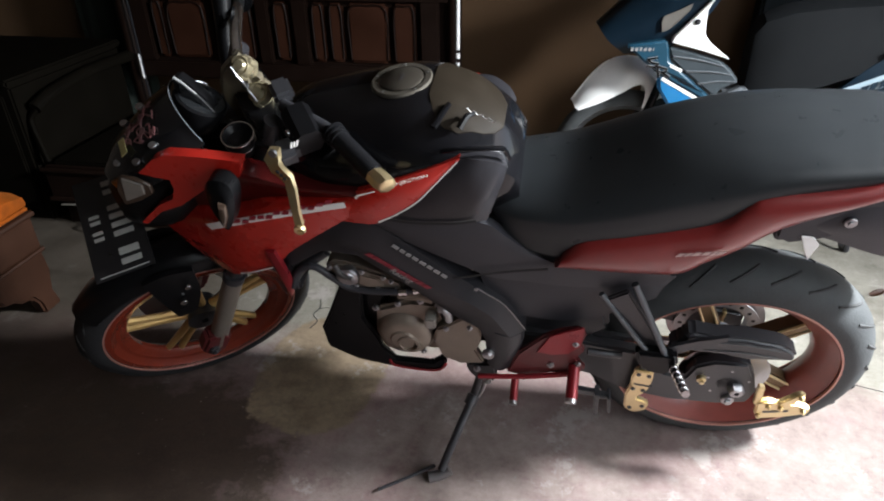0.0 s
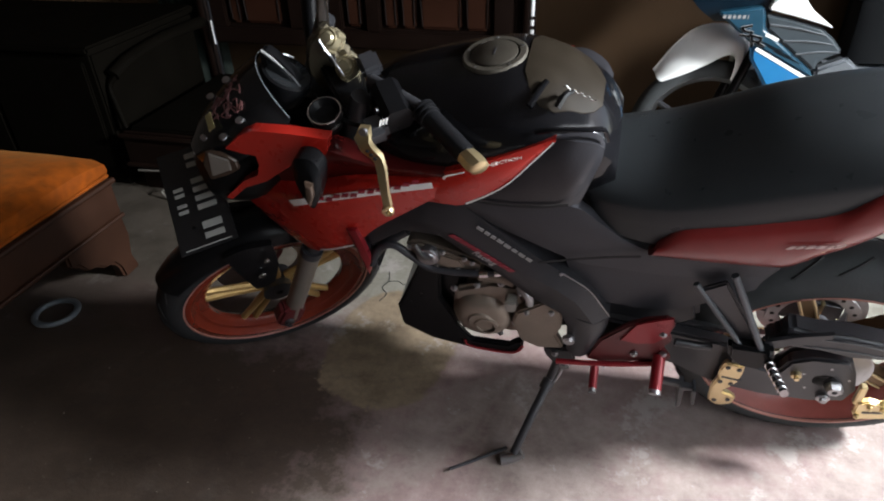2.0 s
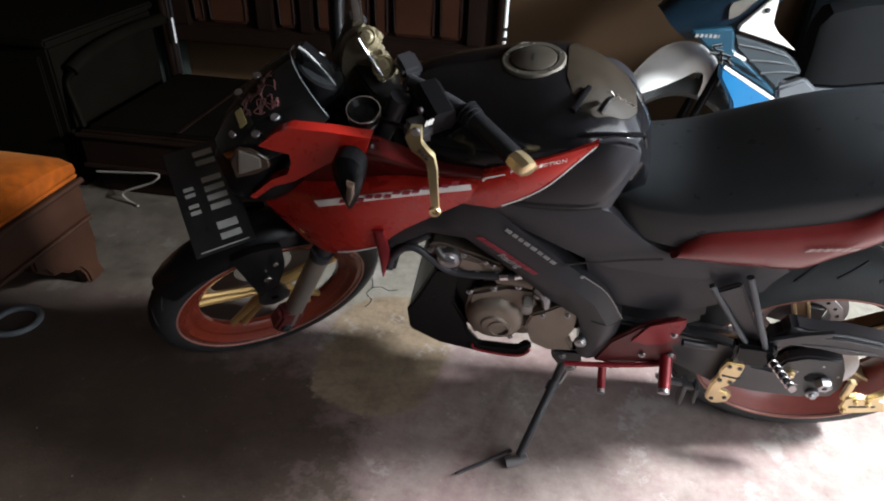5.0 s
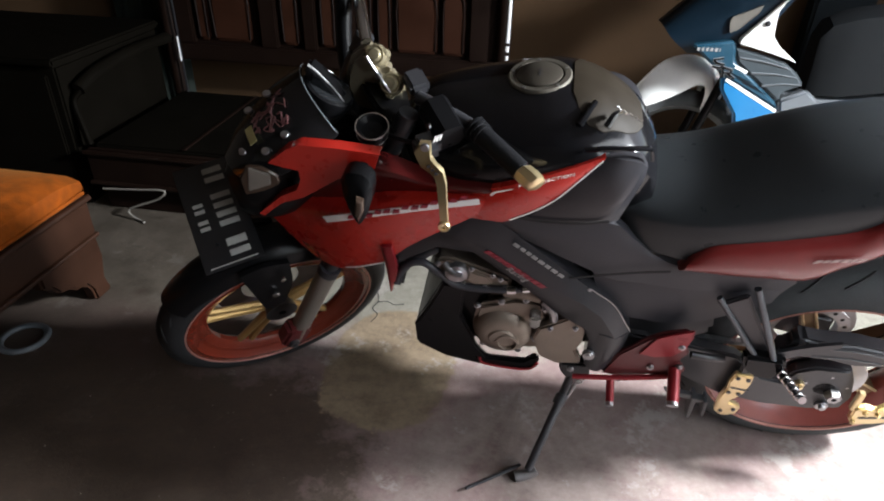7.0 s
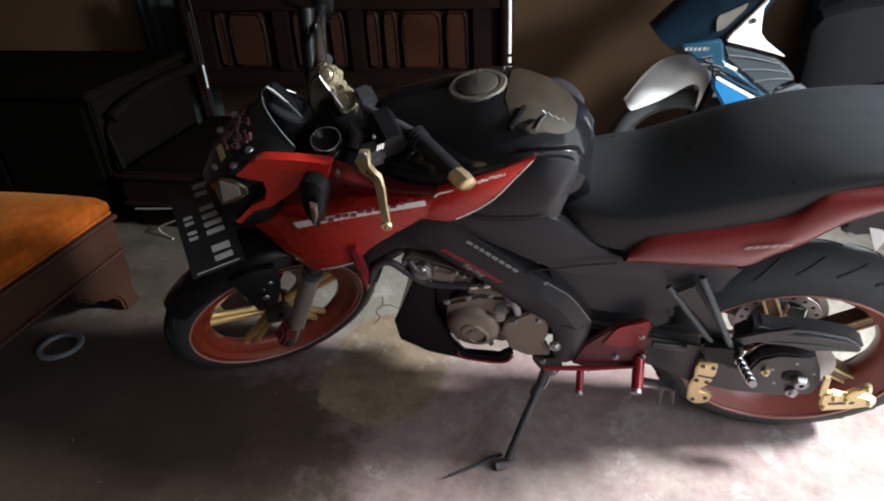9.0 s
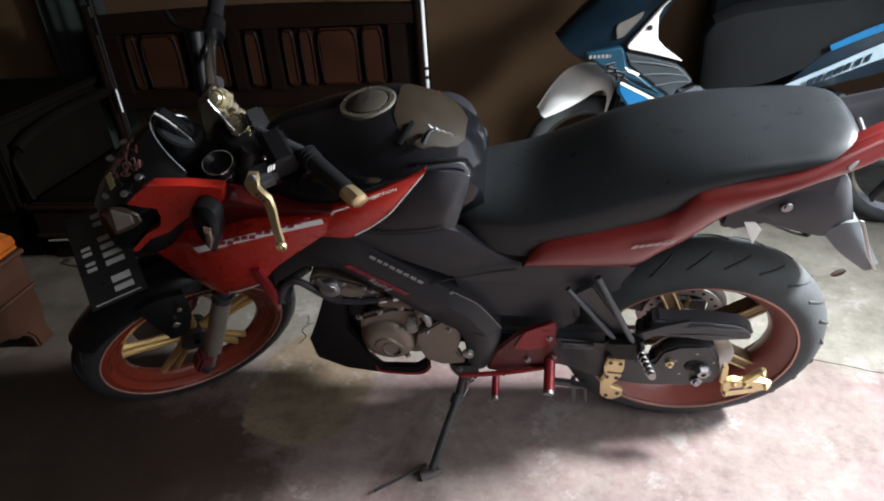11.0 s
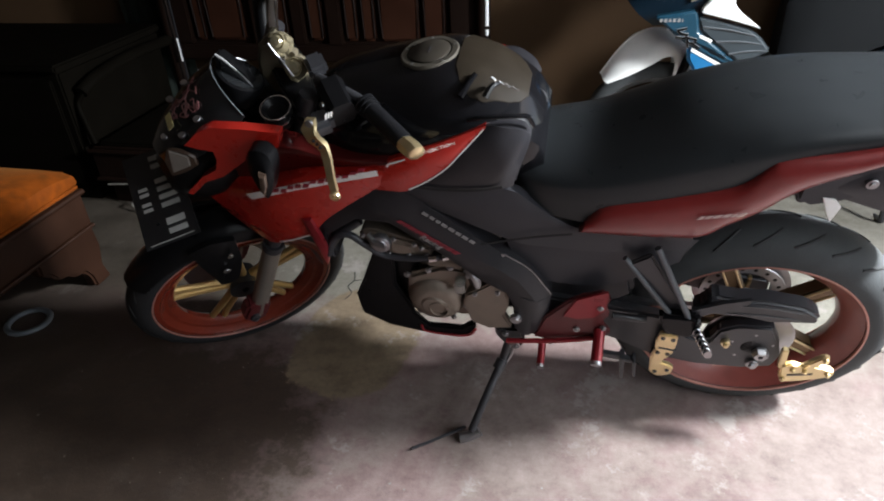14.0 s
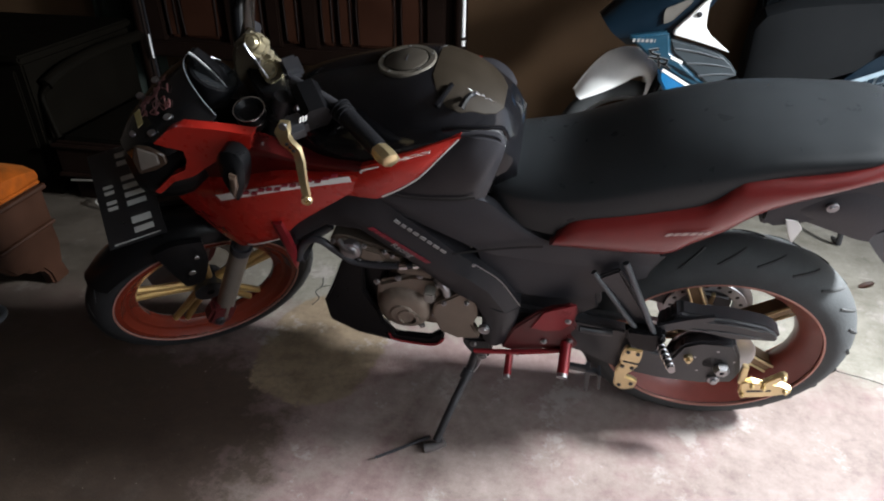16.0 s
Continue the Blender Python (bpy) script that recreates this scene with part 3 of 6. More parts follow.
shell = []
for t in eased([Vector(t) for t in TANK], 12):
    if 0.020 <= t[0] <= 0.146:
        w = band_width(t[0])
        top = [Vector((t[0], w * f, over_tank(t, w * f) + 0.0018)) for f in (k / 8 - 1 for k in range(17))]
        shell.append(top + [p - Vector((0, 0, 0.004)) for p in top[::-1]])
part("tank_shoulder", loft(shell), M_REFLTINT, tank, "brownish wall reflection painted on the tank top")
for x0, y0, x1, y1 in ((0.036, -0.098, 0.058, -0.062), (0.078, -0.098, 0.098, -0.070)):
    part("shoulder_notch", tube([(x, y, z) for x, y, z in ((x0, y0, 0.944), ((x0 + x1) / 2, (y0 + y1) / 2, 0.957), (x1, y1, 0.966 if x0 < 0.05 else 0.955))], 0.0065, 8, 4, r2=0.0045), M_GLOSS, tank, "black notch in the painted reflection")
part("tank_edge", tube([(0.050, -0.128, 0.919), (0.079, -0.129, 0.926), (0.118, -0.124, 0.926), (0.142, -0.115, 0.922), (0.152, -0.108, 0.915), (0.160, -0.100, 0.890)], 0.0042, 8, 5), M_GLOSS, tank, "gloss black crease")

# seat
SEAT = [Vector(s) for s in ((0.130, 0.800, 0.745, 0.092, 0.775), (0.160, 0.806, 0.712, 0.112, 0.772), (0.200, 0.812, 0.694, 0.124, 0.772), (0.270, 0.826, 0.690, 0.133, 0.780), (0.350, 0.862, 0.715, 0.137, 0.802),
                                (0.430, 0.898, 0.752, 0.138, 0.832), (0.520, 0.924, 0.792, 0.136, 0.862), (0.600, 0.936, 0.845, 0.128, 0.884), (0.680, 0.940, 0.868, 0.120, 0.896), (0.745, 0.942, 0.885, 0.112, 0.904), (0.788, 0.938, 0.890, 0.100, 0.904), (0.808, 0.925, 0.893, 0.084, 0.904), (0.816, 0.908, 0.895, 0.070, 0.902))]


def seat_section(s):
    """Domed across, with sides that fall to a narrower foot."""
    x, top, bottom, w, mid = s
    left = [(-w * math.sin(radians(a)) ** 0.9, mid + (top - mid) * math.cos(radians(a))) for a in (0, 15, 30, 45, 58, 70, 80, 90)]
    left += [(-w * 0.985, mid - (mid - bottom) * 0.35), (-w * 0.94, bottom + 0.004), (-w * 0.86, bottom), (0.0, bottom)]
    return [Vector((x, y, z)) for y, z in left + [(-y, z) for y, z in left[1:-1]][::-1]]


seat = part("seat", loft([seat_section(s) for s in eased(SEAT)]), M_SEAT, bike, "long black vinyl seat")
# a lighter grey tube paints the highlight along the rear corner
part("seat_edge", tube([(0.812, -0.020, 0.926), (0.810, -0.050, 0.921), (0.804, -0.076, 0.914), (0.793, -0.098, 0.905), (0.777, -0.111, 0.892)], 0.0055, 8, 4), M_EDGE, seat, "seat corner with a painted highlight")
part("tail_top", body_loft([(0.785, 0.915, 0.872, 0.055, 0.085, 0.075, 0.895), (0.84, 0.936, 0.885, 0.045, 0.075, 0.065, 0.915), (0.90, 0.962, 0.915, 0.035, 0.058, 0.05, 0.94), (0.945, 0.972, 0.942, 0.015, 0.03, 0.025, 0.957)], 3), M_MATTE, bike, "black tail cover")
part("tail_lamp", box(0.925, 0.955, -0.04, 0.04, 0.925, 0.955, 0.008), M_REDMETAL, bike, "red tail lamp")

# the tail panel's upper and lower edges; it folds in under the seat and below
TAIL_TOP = [Vector(p) for p in ((0.262, -0.133, 0.704), (0.297, -0.138, 0.737), (0.39, -0.140, 0.764), (0.478, -0.140, 0.790), (0.513, -0.140, 0.811), (0.540, -0.138, 0.846), (0.568, -0.136, 0.862), (0.70, -0.122, 0.889), (0.80, -0.098, 0.929), (0.93, -0.05, 0.963))]
TAIL_LOW = [Vector(p) for p in ((0.249, -0.132, 0.673), (0.330, -0.136, 0.676), (0.40, -0.137, 0.680), (0.463, -0.136, 0.685), (0.502, -0.136, 0.718), (0.545, -0.135, 0.752), (0.603, -0.132, 0.808), (0.71, -0.120, 0.856), (0.82, -0.095, 0.891), (0.935, -0.048, 0.932))]
tail_rows = [[p + Vector((0.006, 0.028, 0.018 if p.x < 0.6 else 0.002)) for p in TAIL_TOP], TAIL_TOP, [(p + q) / 2 + Vector((0, -0.011 + 0.009 * (p.x > 0.75), 0)) for p, q in zip(TAIL_TOP, TAIL_LOW)], TAIL_LOW, [p + Vector((0.003, 0.021, -0.008)) for p in TAIL_LOW]]
# the frame beam's upper and lower edges
BEAM_TOP = [Vector(p) for p in ((-0.285, -0.118, 0.700), (-0.209, -0.126, 0.757), (-0.122, -0.130, 0.777), (-0.064, -0.130, 0.734), (-0.010, -0.130, 0.687), (0.048, -0.130, 0.636), (0.118, -0.128, 0.579), (0.160, -0.126, 0.542), (0.203, -0.122, 0.463))]
BEAM_RIDGE = [Vector(p) for p in ((-0.280, -0.138, 0.665), (-0.206, -0.146, 0.722), (-0.133, -0.150, 0.723), (-0.080, -0.151, 0.684), (-0.026, -0.151, 0.646), (0.031, -0.151, 0.603), (0.094, -0.150, 0.566), (0.136, -0.148, 0.528), (0.176, -0.144, 0.455))]
BEAM_LOW = [Vector(p) for p in ((-0.270, -0.134, 0.615), (-0.193, -0.140, 0.674), (-0.123, -0.143, 0.673), (-0.079, -0.144, 0.637), (-0.028, -0.144, 0.596), (0.013, -0.144, 0.557), (0.063, -0.144, 0.512), (0.108, -0.143, 0.480), (0.124, -0.142, 0.435))]
beam_rows = [BEAM_TOP, BEAM_RIDGE, [p.lerp(q, 0.85) + Vector((0, -0.002, 0)) for p, q in zip(BEAM_RIDGE, BEAM_LOW)], BEAM_LOW]
# the radiator shroud: upper lobe, crease, lower wing
LOBE = [[(-0.500, -0.090, 0.803), (-0.421, -0.120, 0.865), (-0.348, -0.135, 0.880), (-0.287, -0.140, 0.876), (-0.194, -0.140, 0.846), (-0.095, -0.140, 0.847)],
        [(-0.519, -0.100, 0.768), (-0.430, -0.135, 0.816), (-0.353, -0.155, 0.842), (-0.285, -0.160, 0.862), (-0.190, -0.160, 0.843), (-0.093, -0.160, 0.843)]]
WING = [[(-0.538, -0.100, 0.727), (-0.445, -0.122, 0.754), (-0.369, -0.131, 0.770), (-0.276, -0.136, 0.800), (-0.194, -0.143, 0.815), (-0.099, -0.157, 0.832)],
        [(-0.537, -0.110, 0.703), (-0.438, -0.145, 0.726), (-0.350, -0.170, 0.763), (-0.268, -0.175, 0.798), (-0.189, -0.172, 0.810), (-0.103, -0.165, 0.822)],
        [(-0.511, -0.110, 0.649), (-0.432, -0.145, 0.663), (-0.353, -0.170, 0.701), (-0.278, -0.175, 0.738), (-0.190, -0.172, 0.775), (-0.111, -0.165, 0.806)],
        [(-0.459, -0.110, 0.573), (-0.400, -0.140, 0.581), (-0.345, -0.155, 0.613), (-0.289, -0.160, 0.641), (-0.235, -0.165, 0.700), (-0.112, -0.163, 0.792)]]
for side in (1, -1):
    drop = 0.0 if side == 1 else 0.07
    tp = part("tail_panel", sheet([[p - Vector((0, 0, drop)) for p in row] for row in tail_rows], 0.014, 4, side),
        M_REDT, bike, "dull red tail panel, darkened for shade")
    if side == 1:
        part("tail_lettering", glyphs([0.009, 0.008, 0.011, 0.010, 0.006, 0.010], 0.446, 0.746, -0.1545, 0.007, 0.004, bmesh.new(), (0.97, 0.20), (0.8, 1)), M_PINKTXT, tp, "small faded lettering")
    tsp = part("tank_side_panel", sheet([
        [(-0.128, -0.152, 0.832), (-0.095, -0.156, 0.845), (-0.04, -0.158, 0.868), (0.03, -0.146, 0.894), (0.082, -0.131, 0.911)],
        [(-0.128, -0.162, 0.805), (-0.095, -0.166, 0.818), (-0.04, -0.166, 0.838), (0.02, -0.154, 0.864), (0.082, -0.132, 0.909)],
        [(-0.128, -0.160, 0.778), (-0.095, -0.163, 0.779), (-0.06, -0.163, 0.784), (0.012, -0.155, 0.833), (0.082, -0.131, 0.906)]], 0.03, 4, side), M_RED, bike, "red tank side panel")
    if side == 1:
        part("pinstripe", ribbon([(-0.060, -0.1650, 0.786), (-0.025, -0.1620, 0.806), (0.012, -0.1575, 0.834), (0.045, -0.1475, 0.869), (0.079, -0.1345, 0.905)], 0.003, w2=0.002), M_WHITE, tsp, "thin white line")
        part("pinstripe", ribbon([(-0.094, -0.1655, 0.838), (-0.088, -0.1665, 0.846), (-0.072, -0.1663, 0.852), (-0.058, -0.166, 0.857)], 0.0045, w2=0.002), M_WHITE, tsp, "thin white line")
        words("panel_lettering", "FUEL INJECTION", 0.0085, (-0.050, -0.1695, 0.8635), (0.925, 0.38), M_WHITE, tsp, "small white lettering", shear=0.2, squeeze=1.5)
    part("knee_panel", sheet([
        [(0.082, -0.128, 0.909), (0.100, -0.129, 0.908), (0.120, -0.125, 0.903), (0.142, -0.114, 0.892), (0.155, -0.103, 0.876)],
        [(0.045, -0.140, 0.872), (0.075, -0.141, 0.872), (0.105, -0.138, 0.870), (0.135, -0.127, 0.866), (0.153, -0.110, 0.858)],
        [(0.005, -0.142, 0.830), (0.045, -0.146, 0.830), (0.085, -0.145, 0.828), (0.118, -0.138, 0.826), (0.142, -0.118, 0.825)],
        [(-0.070, -0.145, 0.778), (-0.015, -0.146, 0.776), (0.040, -0.144, 0.774), (0.090, -0.138, 0.772), (0.125, -0.122, 0.770)]], 0.03, 4, side), M_SATIN, bike, "satin black knee panel")
    part("side_cover", sheet([
        [(-0.125, -0.128, 0.768), (-0.06, -0.132, 0.768), (0.03, -0.132, 0.766), (0.12, -0.126, 0.764), (0.17, -0.120, 0.720), (0.26, -0.118, 0.665), (0.455, -0.118, 0.668)],
        [(-0.10, -0.128, 0.755), (-0.03, -0.134, 0.735), (0.06, -0.134, 0.715), (0.13, -0.130, 0.700), (0.19, -0.124, 0.680), (0.28, -0.118, 0.648), (0.46, -0.112, 0.648)],
        [(-0.06, -0.125, 0.720), (0.0, -0.128, 0.690), (0.08, -0.128, 0.650), (0.14, -0.124, 0.620), (0.20, -0.118, 0.610), (0.30, -0.112, 0.600), (0.45, -0.104, 0.615)]], 0.02, 4, side), M_MATTE, bike, "matte black side cover")
    if side == 1:
        part("cover_gap", ribbon([(0.060, -0.1365, 0.6215), (0.111, -0.1355, 0.637), (0.180, -0.1325, 0.653), (0.238, -0.1305, 0.663)], 0.0045), M_GROOVE, bike, "dark gap between the covers")
        part("panel_gap", ribbon([(-0.110, -0.1495, 0.790), (-0.060, -0.1515, 0.783), (-0.006, -0.1510, 0.777), (0.060, -0.1480, 0.778), (0.108, -0.1410, 0.783)], 0.005), M_GROOVE, bike, "dark gap under the knee panel")
    part("lower_cover", sheet([
        [(0.10, -0.105, 0.640), (0.20, -0.108, 0.635), (0.33, -0.106, 0.625), (0.41, -0.102, 0.630), (0.475, -0.098, 0.640)],
        [(0.12, -0.108, 0.57), (0.20, -0.110, 0.56), (0.30, -0.106, 0.545), (0.38, -0.102, 0.56), (0.455, -0.098, 0.60)],
        [(0.17, -0.106, 0.49), (0.215, -0.104, 0.485), (0.27, -0.102, 0.480), (0.34, -0.100, 0.495), (0.45, -0.096, 0.57)]], 0.03, 3, side), M_MATTE, bike, "matte black inner cover")
    fb = part("frame_beam", sheet(beam_rows, 0.035, 1, side), M_SATIN, bike, "dark grey twin-spar frame beam")
    if side == 1:
        part("beam_edge", ribbon([(0.105, -0.1295, 0.590), (0.118, -0.1292, 0.5795), (0.160, -0.1272, 0.5425), (0.203, -0.1232, 0.464)], 0.0024), M_STEEL, fb, "thin bright edge")
        part("beam_rivet", disc((0.103, -0.131, 0.590), 0.004, -0.003, "Y", 10), M_STEEL, fb)
    part("frame_plate", sheet([
        [(0.118, -0.141, 0.470), (0.145, -0.147, 0.472), (0.175, -0.144, 0.460), (0.203, -0.122, 0.463)],
        [(0.122, -0.141, 0.425), (0.150, -0.147, 0.425), (0.176, -0.144, 0.420), (0.197, -0.130, 0.417)],
        [(0.124, -0.140, 0.352), (0.138, -0.145, 0.340), (0.155, -0.144, 0.334), (0.172, -0.134, 0.336)]], 0.05, 2, side), M_SATIN, bike, "dark grey frame plate")
    if side == 1:
        part("beam_lettering", glyphs([0.013, 0.010, 0.009, 0.012, 0.013, 0.011, 0.013, 0.012], -0.052, 0.704, -0.1430, 0.0075, 0.0045, bmesh.new(), (0.785, -0.620), (0.62, 0.78)), M_SILVERTXT, fb, "dull silver lettering")
        part("beam_lettering", glyphs([0.012, 0.008, 0.014, 0.007, 0.015, 0.012, 0.014, 0.010, 0.014, 0.012], -0.103, 0.688, -0.1535, 0.013, 0.0025, bmesh.new(), (0.800, -0.600), (0.80, 0.30)), M_REDDECAL, fb, "faded red script lettering")
        words("script_lettering", "Racing", 0.019, (-0.062, -0.1545, 0.648), (0.800, -0.600), M_SILVERTXT, fb, "small pale script", shear=0.35)
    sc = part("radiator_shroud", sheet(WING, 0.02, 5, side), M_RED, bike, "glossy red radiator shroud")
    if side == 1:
        # upper lobe takes a darker red, for the shade under the bars
        part("shaded_lobe", sheet(LOBE + WING[:1], 0.02, 5), M_DARKRED, sc, "shroud's upper lobe, its shade painted dark red")
    part("shroud_edge", sheet([[(-0.300, -0.160, 0.690), (-0.290, -0.176, 0.697), (-0.272, -0.178, 0.699)], [(-0.296, -0.150, 0.62), (-0.288, -0.164, 0.622), (-0.270, -0.164, 0.625)], [(-0.302, -0.120, 0.515), (-0.299, -0.126, 0.505), (-0.288, -0.126, 0.535)]], 0.012, 4, side), M_REDMETAL, bike, "red shroud edge strip")
    if side == 1:
        part("white_stripe", ribbon([(-0.395, -0.1655, 0.742), (-0.357, -0.1745, 0.760), (-0.268, -0.1805, 0.792), (-0.189, -0.1775, 0.812), (-0.112, -0.172, 0.828)], 0.016, w2=0.012), M_WHITE, sc, "white sticker stripe")
        marks = bmesh.new()
        for i in range(13):
            f = i / 12
            x = -0.345 + 0.20 * f
            z = 0.7655 + (x + 0.357) * 0.335 + 0.003 * math.sin(i * 2.3)
            slab([(x, z - 0.003), (x + 0.013, z - 0.001), (x + 0.015, z + 0.006), (x + 0.004, z + 0.005)], -0.1835 + 0.003 * abs(f - 0.4), -0.1805 + 0.003 * abs(f - 0.4), 0.0, marks)
        part("stripe_lettering", marks, M_REDDECAL, sc, "dark red lettering")
        part("lower_line", ribbon([(-0.378, -0.153, 0.600), (-0.345, -0.160, 0.615), (-0.289, -0.165, 0.643)], 0.003), M_WHITE, sc, "thin white line")

# the nose cowl, forked round the headlight
NOSE = [Vector(p) for p in ((-0.461, -0.193, 0.888), (-0.427, -0.189, 0.915), (-0.403, -0.185, 0.924), (-0.34, -0.18, 0.92), (-0.273, -0.18, 0.915), (-0.283, -0.18, 0.885), (-0.301, -0.18, 0.87), (-0.349, -0.18, 0.856), (-0.376, -0.18, 0.837), (-0.416, -0.183, 0.809), (-0.457, -0.189, 0.796), (-0.494, -0.194, 0.766), (-0.502, -0.196, 0.772), (-0.456, -0.19, 0.812), (-0.426, -0.185, 0.825), (-0.415, -0.184, 0.849), (-0.414, -0.185, 0.87), (-0.44, -0.189, 0.878))]
part("nose_cowl", bevel(loft([NOSE, [p + Vector((0, 0.022, 0)) for p in NOSE]]), 0.005, 3), M_RED, bike, "glossy red nose cowl forked round the headlight")

# added black block that keeps the gap before the far shroud dark
part("fairing_filler", box(-0.475, -0.275, -0.055, 0.055, 0.70, 0.885, 0.02), M_DEEP, bike, "black filler block inside the fairing")

# turn signals on short stalks
sig = part("turn_signal", panel(smooth_path([(-0.331, -0.215, 0.885), (-0.318, -0.217, 0.902), (-0.292, -0.219, 0.903), (-0.277, -0.225, 0.886), (-0.282, -0.232, 0.850), (-0.301, -0.236, 0.812), (-0.312, -0.234, 0.822), (-0.326, -0.226, 0.862), (-0.331, -0.215, 0.885)], 4)[:-1], 0.030, 0.012, 0.5), M_DEEP, bike, "black pointed turn signal")
part("signal_lens", panel([(-0.300, -0.241, 0.876), (-0.288, -0.240, 0.872), (-0.290, -0.243, 0.848), (-0.302, -0.245, 0.822), (-0.307, -0.243, 0.838)], 0.004, 0.004, 0.4), M_AMBERL, sig, "brownish lens")
part("signal_stalk", tube([(-0.318, -0.140, 0.862), (-0.312, -0.170, 0.870), (-0.306, -0.205, 0.876)], 0.011, 12, 3), M_DEEP, sig)

# engine and lower parts
eng = part("crankcase", slab([(-0.13, 0.34), (-0.135, 0.44), (-0.10, 0.50), (0.02, 0.52), (0.09, 0.51), (0.11, 0.44), (0.10, 0.35), (0.0, 0.325)], -0.105, 0.105, 0.014), M_ENGINE, bike, "bronze engine casting")
part("stator_cover", lathe([(0.0001, -0.030), (0.026, -0.030), (0.030, -0.026), (0.040, -0.025), (0.056, -0.019), (0.064, -0.006), (0.066, 0.0), (0.066, 0.02), (0.0001, 0.02)], 48, (-0.058, -0.118, 0.414), closed=False), M_ENGINE, eng, "round bronze side cover")
part("cover_boss", lathe([(0.020, -0.005), (0.025, -0.004), (0.025, 0.004), (0.020, 0.004)], 32, (-0.046, -0.147, 0.406)), M_ENGINE, eng)
part("case_bulge", slab([(-0.125, 0.42), (-0.115, 0.485), (-0.04, 0.520), (0.02, 0.520), (0.035, 0.47), (0.0, 0.43), (-0.02, 0.37), (-0.09, 0.355), (-0.12, 0.38)], -0.122, -0.10, 0.008), M_ENGINE, eng)
for x, z in ((-0.115, 0.492), (-0.065, 0.512), (-0.015, 0.527), (0.025, 0.505), (0.030, 0.452), (0.012, 0.398), (-0.022, 0.352), (-0.10, 0.362)):
    bolt((x, -0.121, z), 0.0075, M_STEEL, eng)
part("sensor_block", box(-0.005, 0.018, -0.150, -0.12, 0.468, 0.500, 0.004), M_LENS, eng, "pale connector block")
part("starter", tube([(-0.06, -0.112, 0.540), (-0.015, -0.118, 0.548), (0.015, -0.122, 0.545)], 0.017, 12, 3), M_ENGINE, eng)
part("clutch_arm", tube([(0.02, -0.125, 0.53), (0.04, -0.135, 0.515), (0.045, -0.135, 0.488)], 0.009, 8, 3), M_STEEL, eng)
spro = part("sprocket_cover", slab([(0.017, 0.457), (0.050, 0.482), (0.093, 0.520), (0.104, 0.505), (0.111, 0.455), (0.110, 0.422), (0.100, 0.395), (0.118, 0.349), (0.064, 0.338), (0.025, 0.358), (0.008, 0.42)], -0.140, -0.118, 0.004), M_ENGINE, bike, "bronze sprocket cover")
for x, z in ((0.040, 0.475), (0.090, 0.485)):
    bolt((x, -0.146, z), 0.006, M_STEEL, spro)
cyl = part("cylinder", slab([(-0.17, 0.50), (-0.19, 0.62), (-0.05, 0.63), (0.03, 0.58), (0.02, 0.50), (-0.08, 0.47)], -0.085, 0.085, 0.012), M_BLKMETAL, bike, "black engine cylinder")
for i in range(5):
    z = 0.505 + i * 0.016
    part("cooling_fin", slab([(-0.165 - i * 0.003, z), (0.0, z + 0.02), (0.0, z + 0.026), (-0.165 - i * 0.003, z + 0.006)], -0.098, 0.098, 0.002), M_BLKMETAL, cyl)
head = part("cylinder_head", slab([(-0.207, 0.605), (-0.198, 0.622), (-0.171, 0.628), (-0.10, 0.604), (-0.050, 0.582), (-0.048, 0.556), (-0.137, 0.551), (-0.172, 0.562), (-0.200, 0.584)], -0.124, 0.112, 0.006), M_ENGINE, bike, "bronze cylinder head")
part("head_cap", lathe([(0.0001, -0.014), (0.015, -0.014), (0.017, -0.011), (0.022, -0.010), (0.024, -0.006), (0.024, 0.006), (0.0001, 0.006)], 28, (-0.158, -0.126, 0.595), closed=False), M_STEEL, head, "round steel cap")
part("head_pipe", tube([(-0.182, -0.128, 0.618), (-0.165, -0.140, 0.605), (-0.145, -0.142, 0.600)], 0.007, 10, 3), M_STEEL, head, "bright coolant stub")
part("head_cover", slab([(-0.132, 0.602), (-0.095, 0.592), (-0.085, 0.570), (-0.120, 0.562), (-0.140, 0.575)], -0.130, -0.122, 0.003), M_ENGINE, head)
for x, z in ((-0.192, 0.580), (-0.145, 0.560), (-0.070, 0.586), (-0.128, 0.607), (-0.100, 0.560), (-0.085, 0.595), (-0.060, 0.563), (-0.195, 0.612)):
    bolt((x, -0.124, z), 0.006, M_STEEL, head)
part("coolant_hose", tube([(-0.285, -0.128, 0.545), (-0.262, -0.13, 0.598), (-0.225, -0.13, 0.615), (-0.190, -0.13, 0.585), (-0.15, -0.13, 0.556), (-0.06, -0.13, 0.560), (0.012, -0.122, 0.575)], 0.008, 10, 5), M_MATTE, bike, "black hose under the frame")
part("hose_clip", tube([(-0.055, -0.131, 0.5605), (-0.038, -0.130, 0.563)], 0.0092, 10, 1), M_CHROME, bike, "bright hose clip")
part("hose_clip", tube([(-0.025, -0.129, 0.566), (-0.012, -0.127, 0.569)], 0.0092, 10, 1), M_CHROME, bike, "bright hose clip")
part("radiator_hose", tube([(-0.30, -0.10, 0.52), (-0.285, -0.122, 0.555), (-0.255, -0.122, 0.60), (-0.20, -0.11, 0.64)], 0.010, 10, 5), M_BLKMETAL, bike)
part("radiator", box(-0.30, -0.27, -0.13, 0.13, 0.53, 0.74, 0.006), M_BLKMETAL, bike, "black radiator")
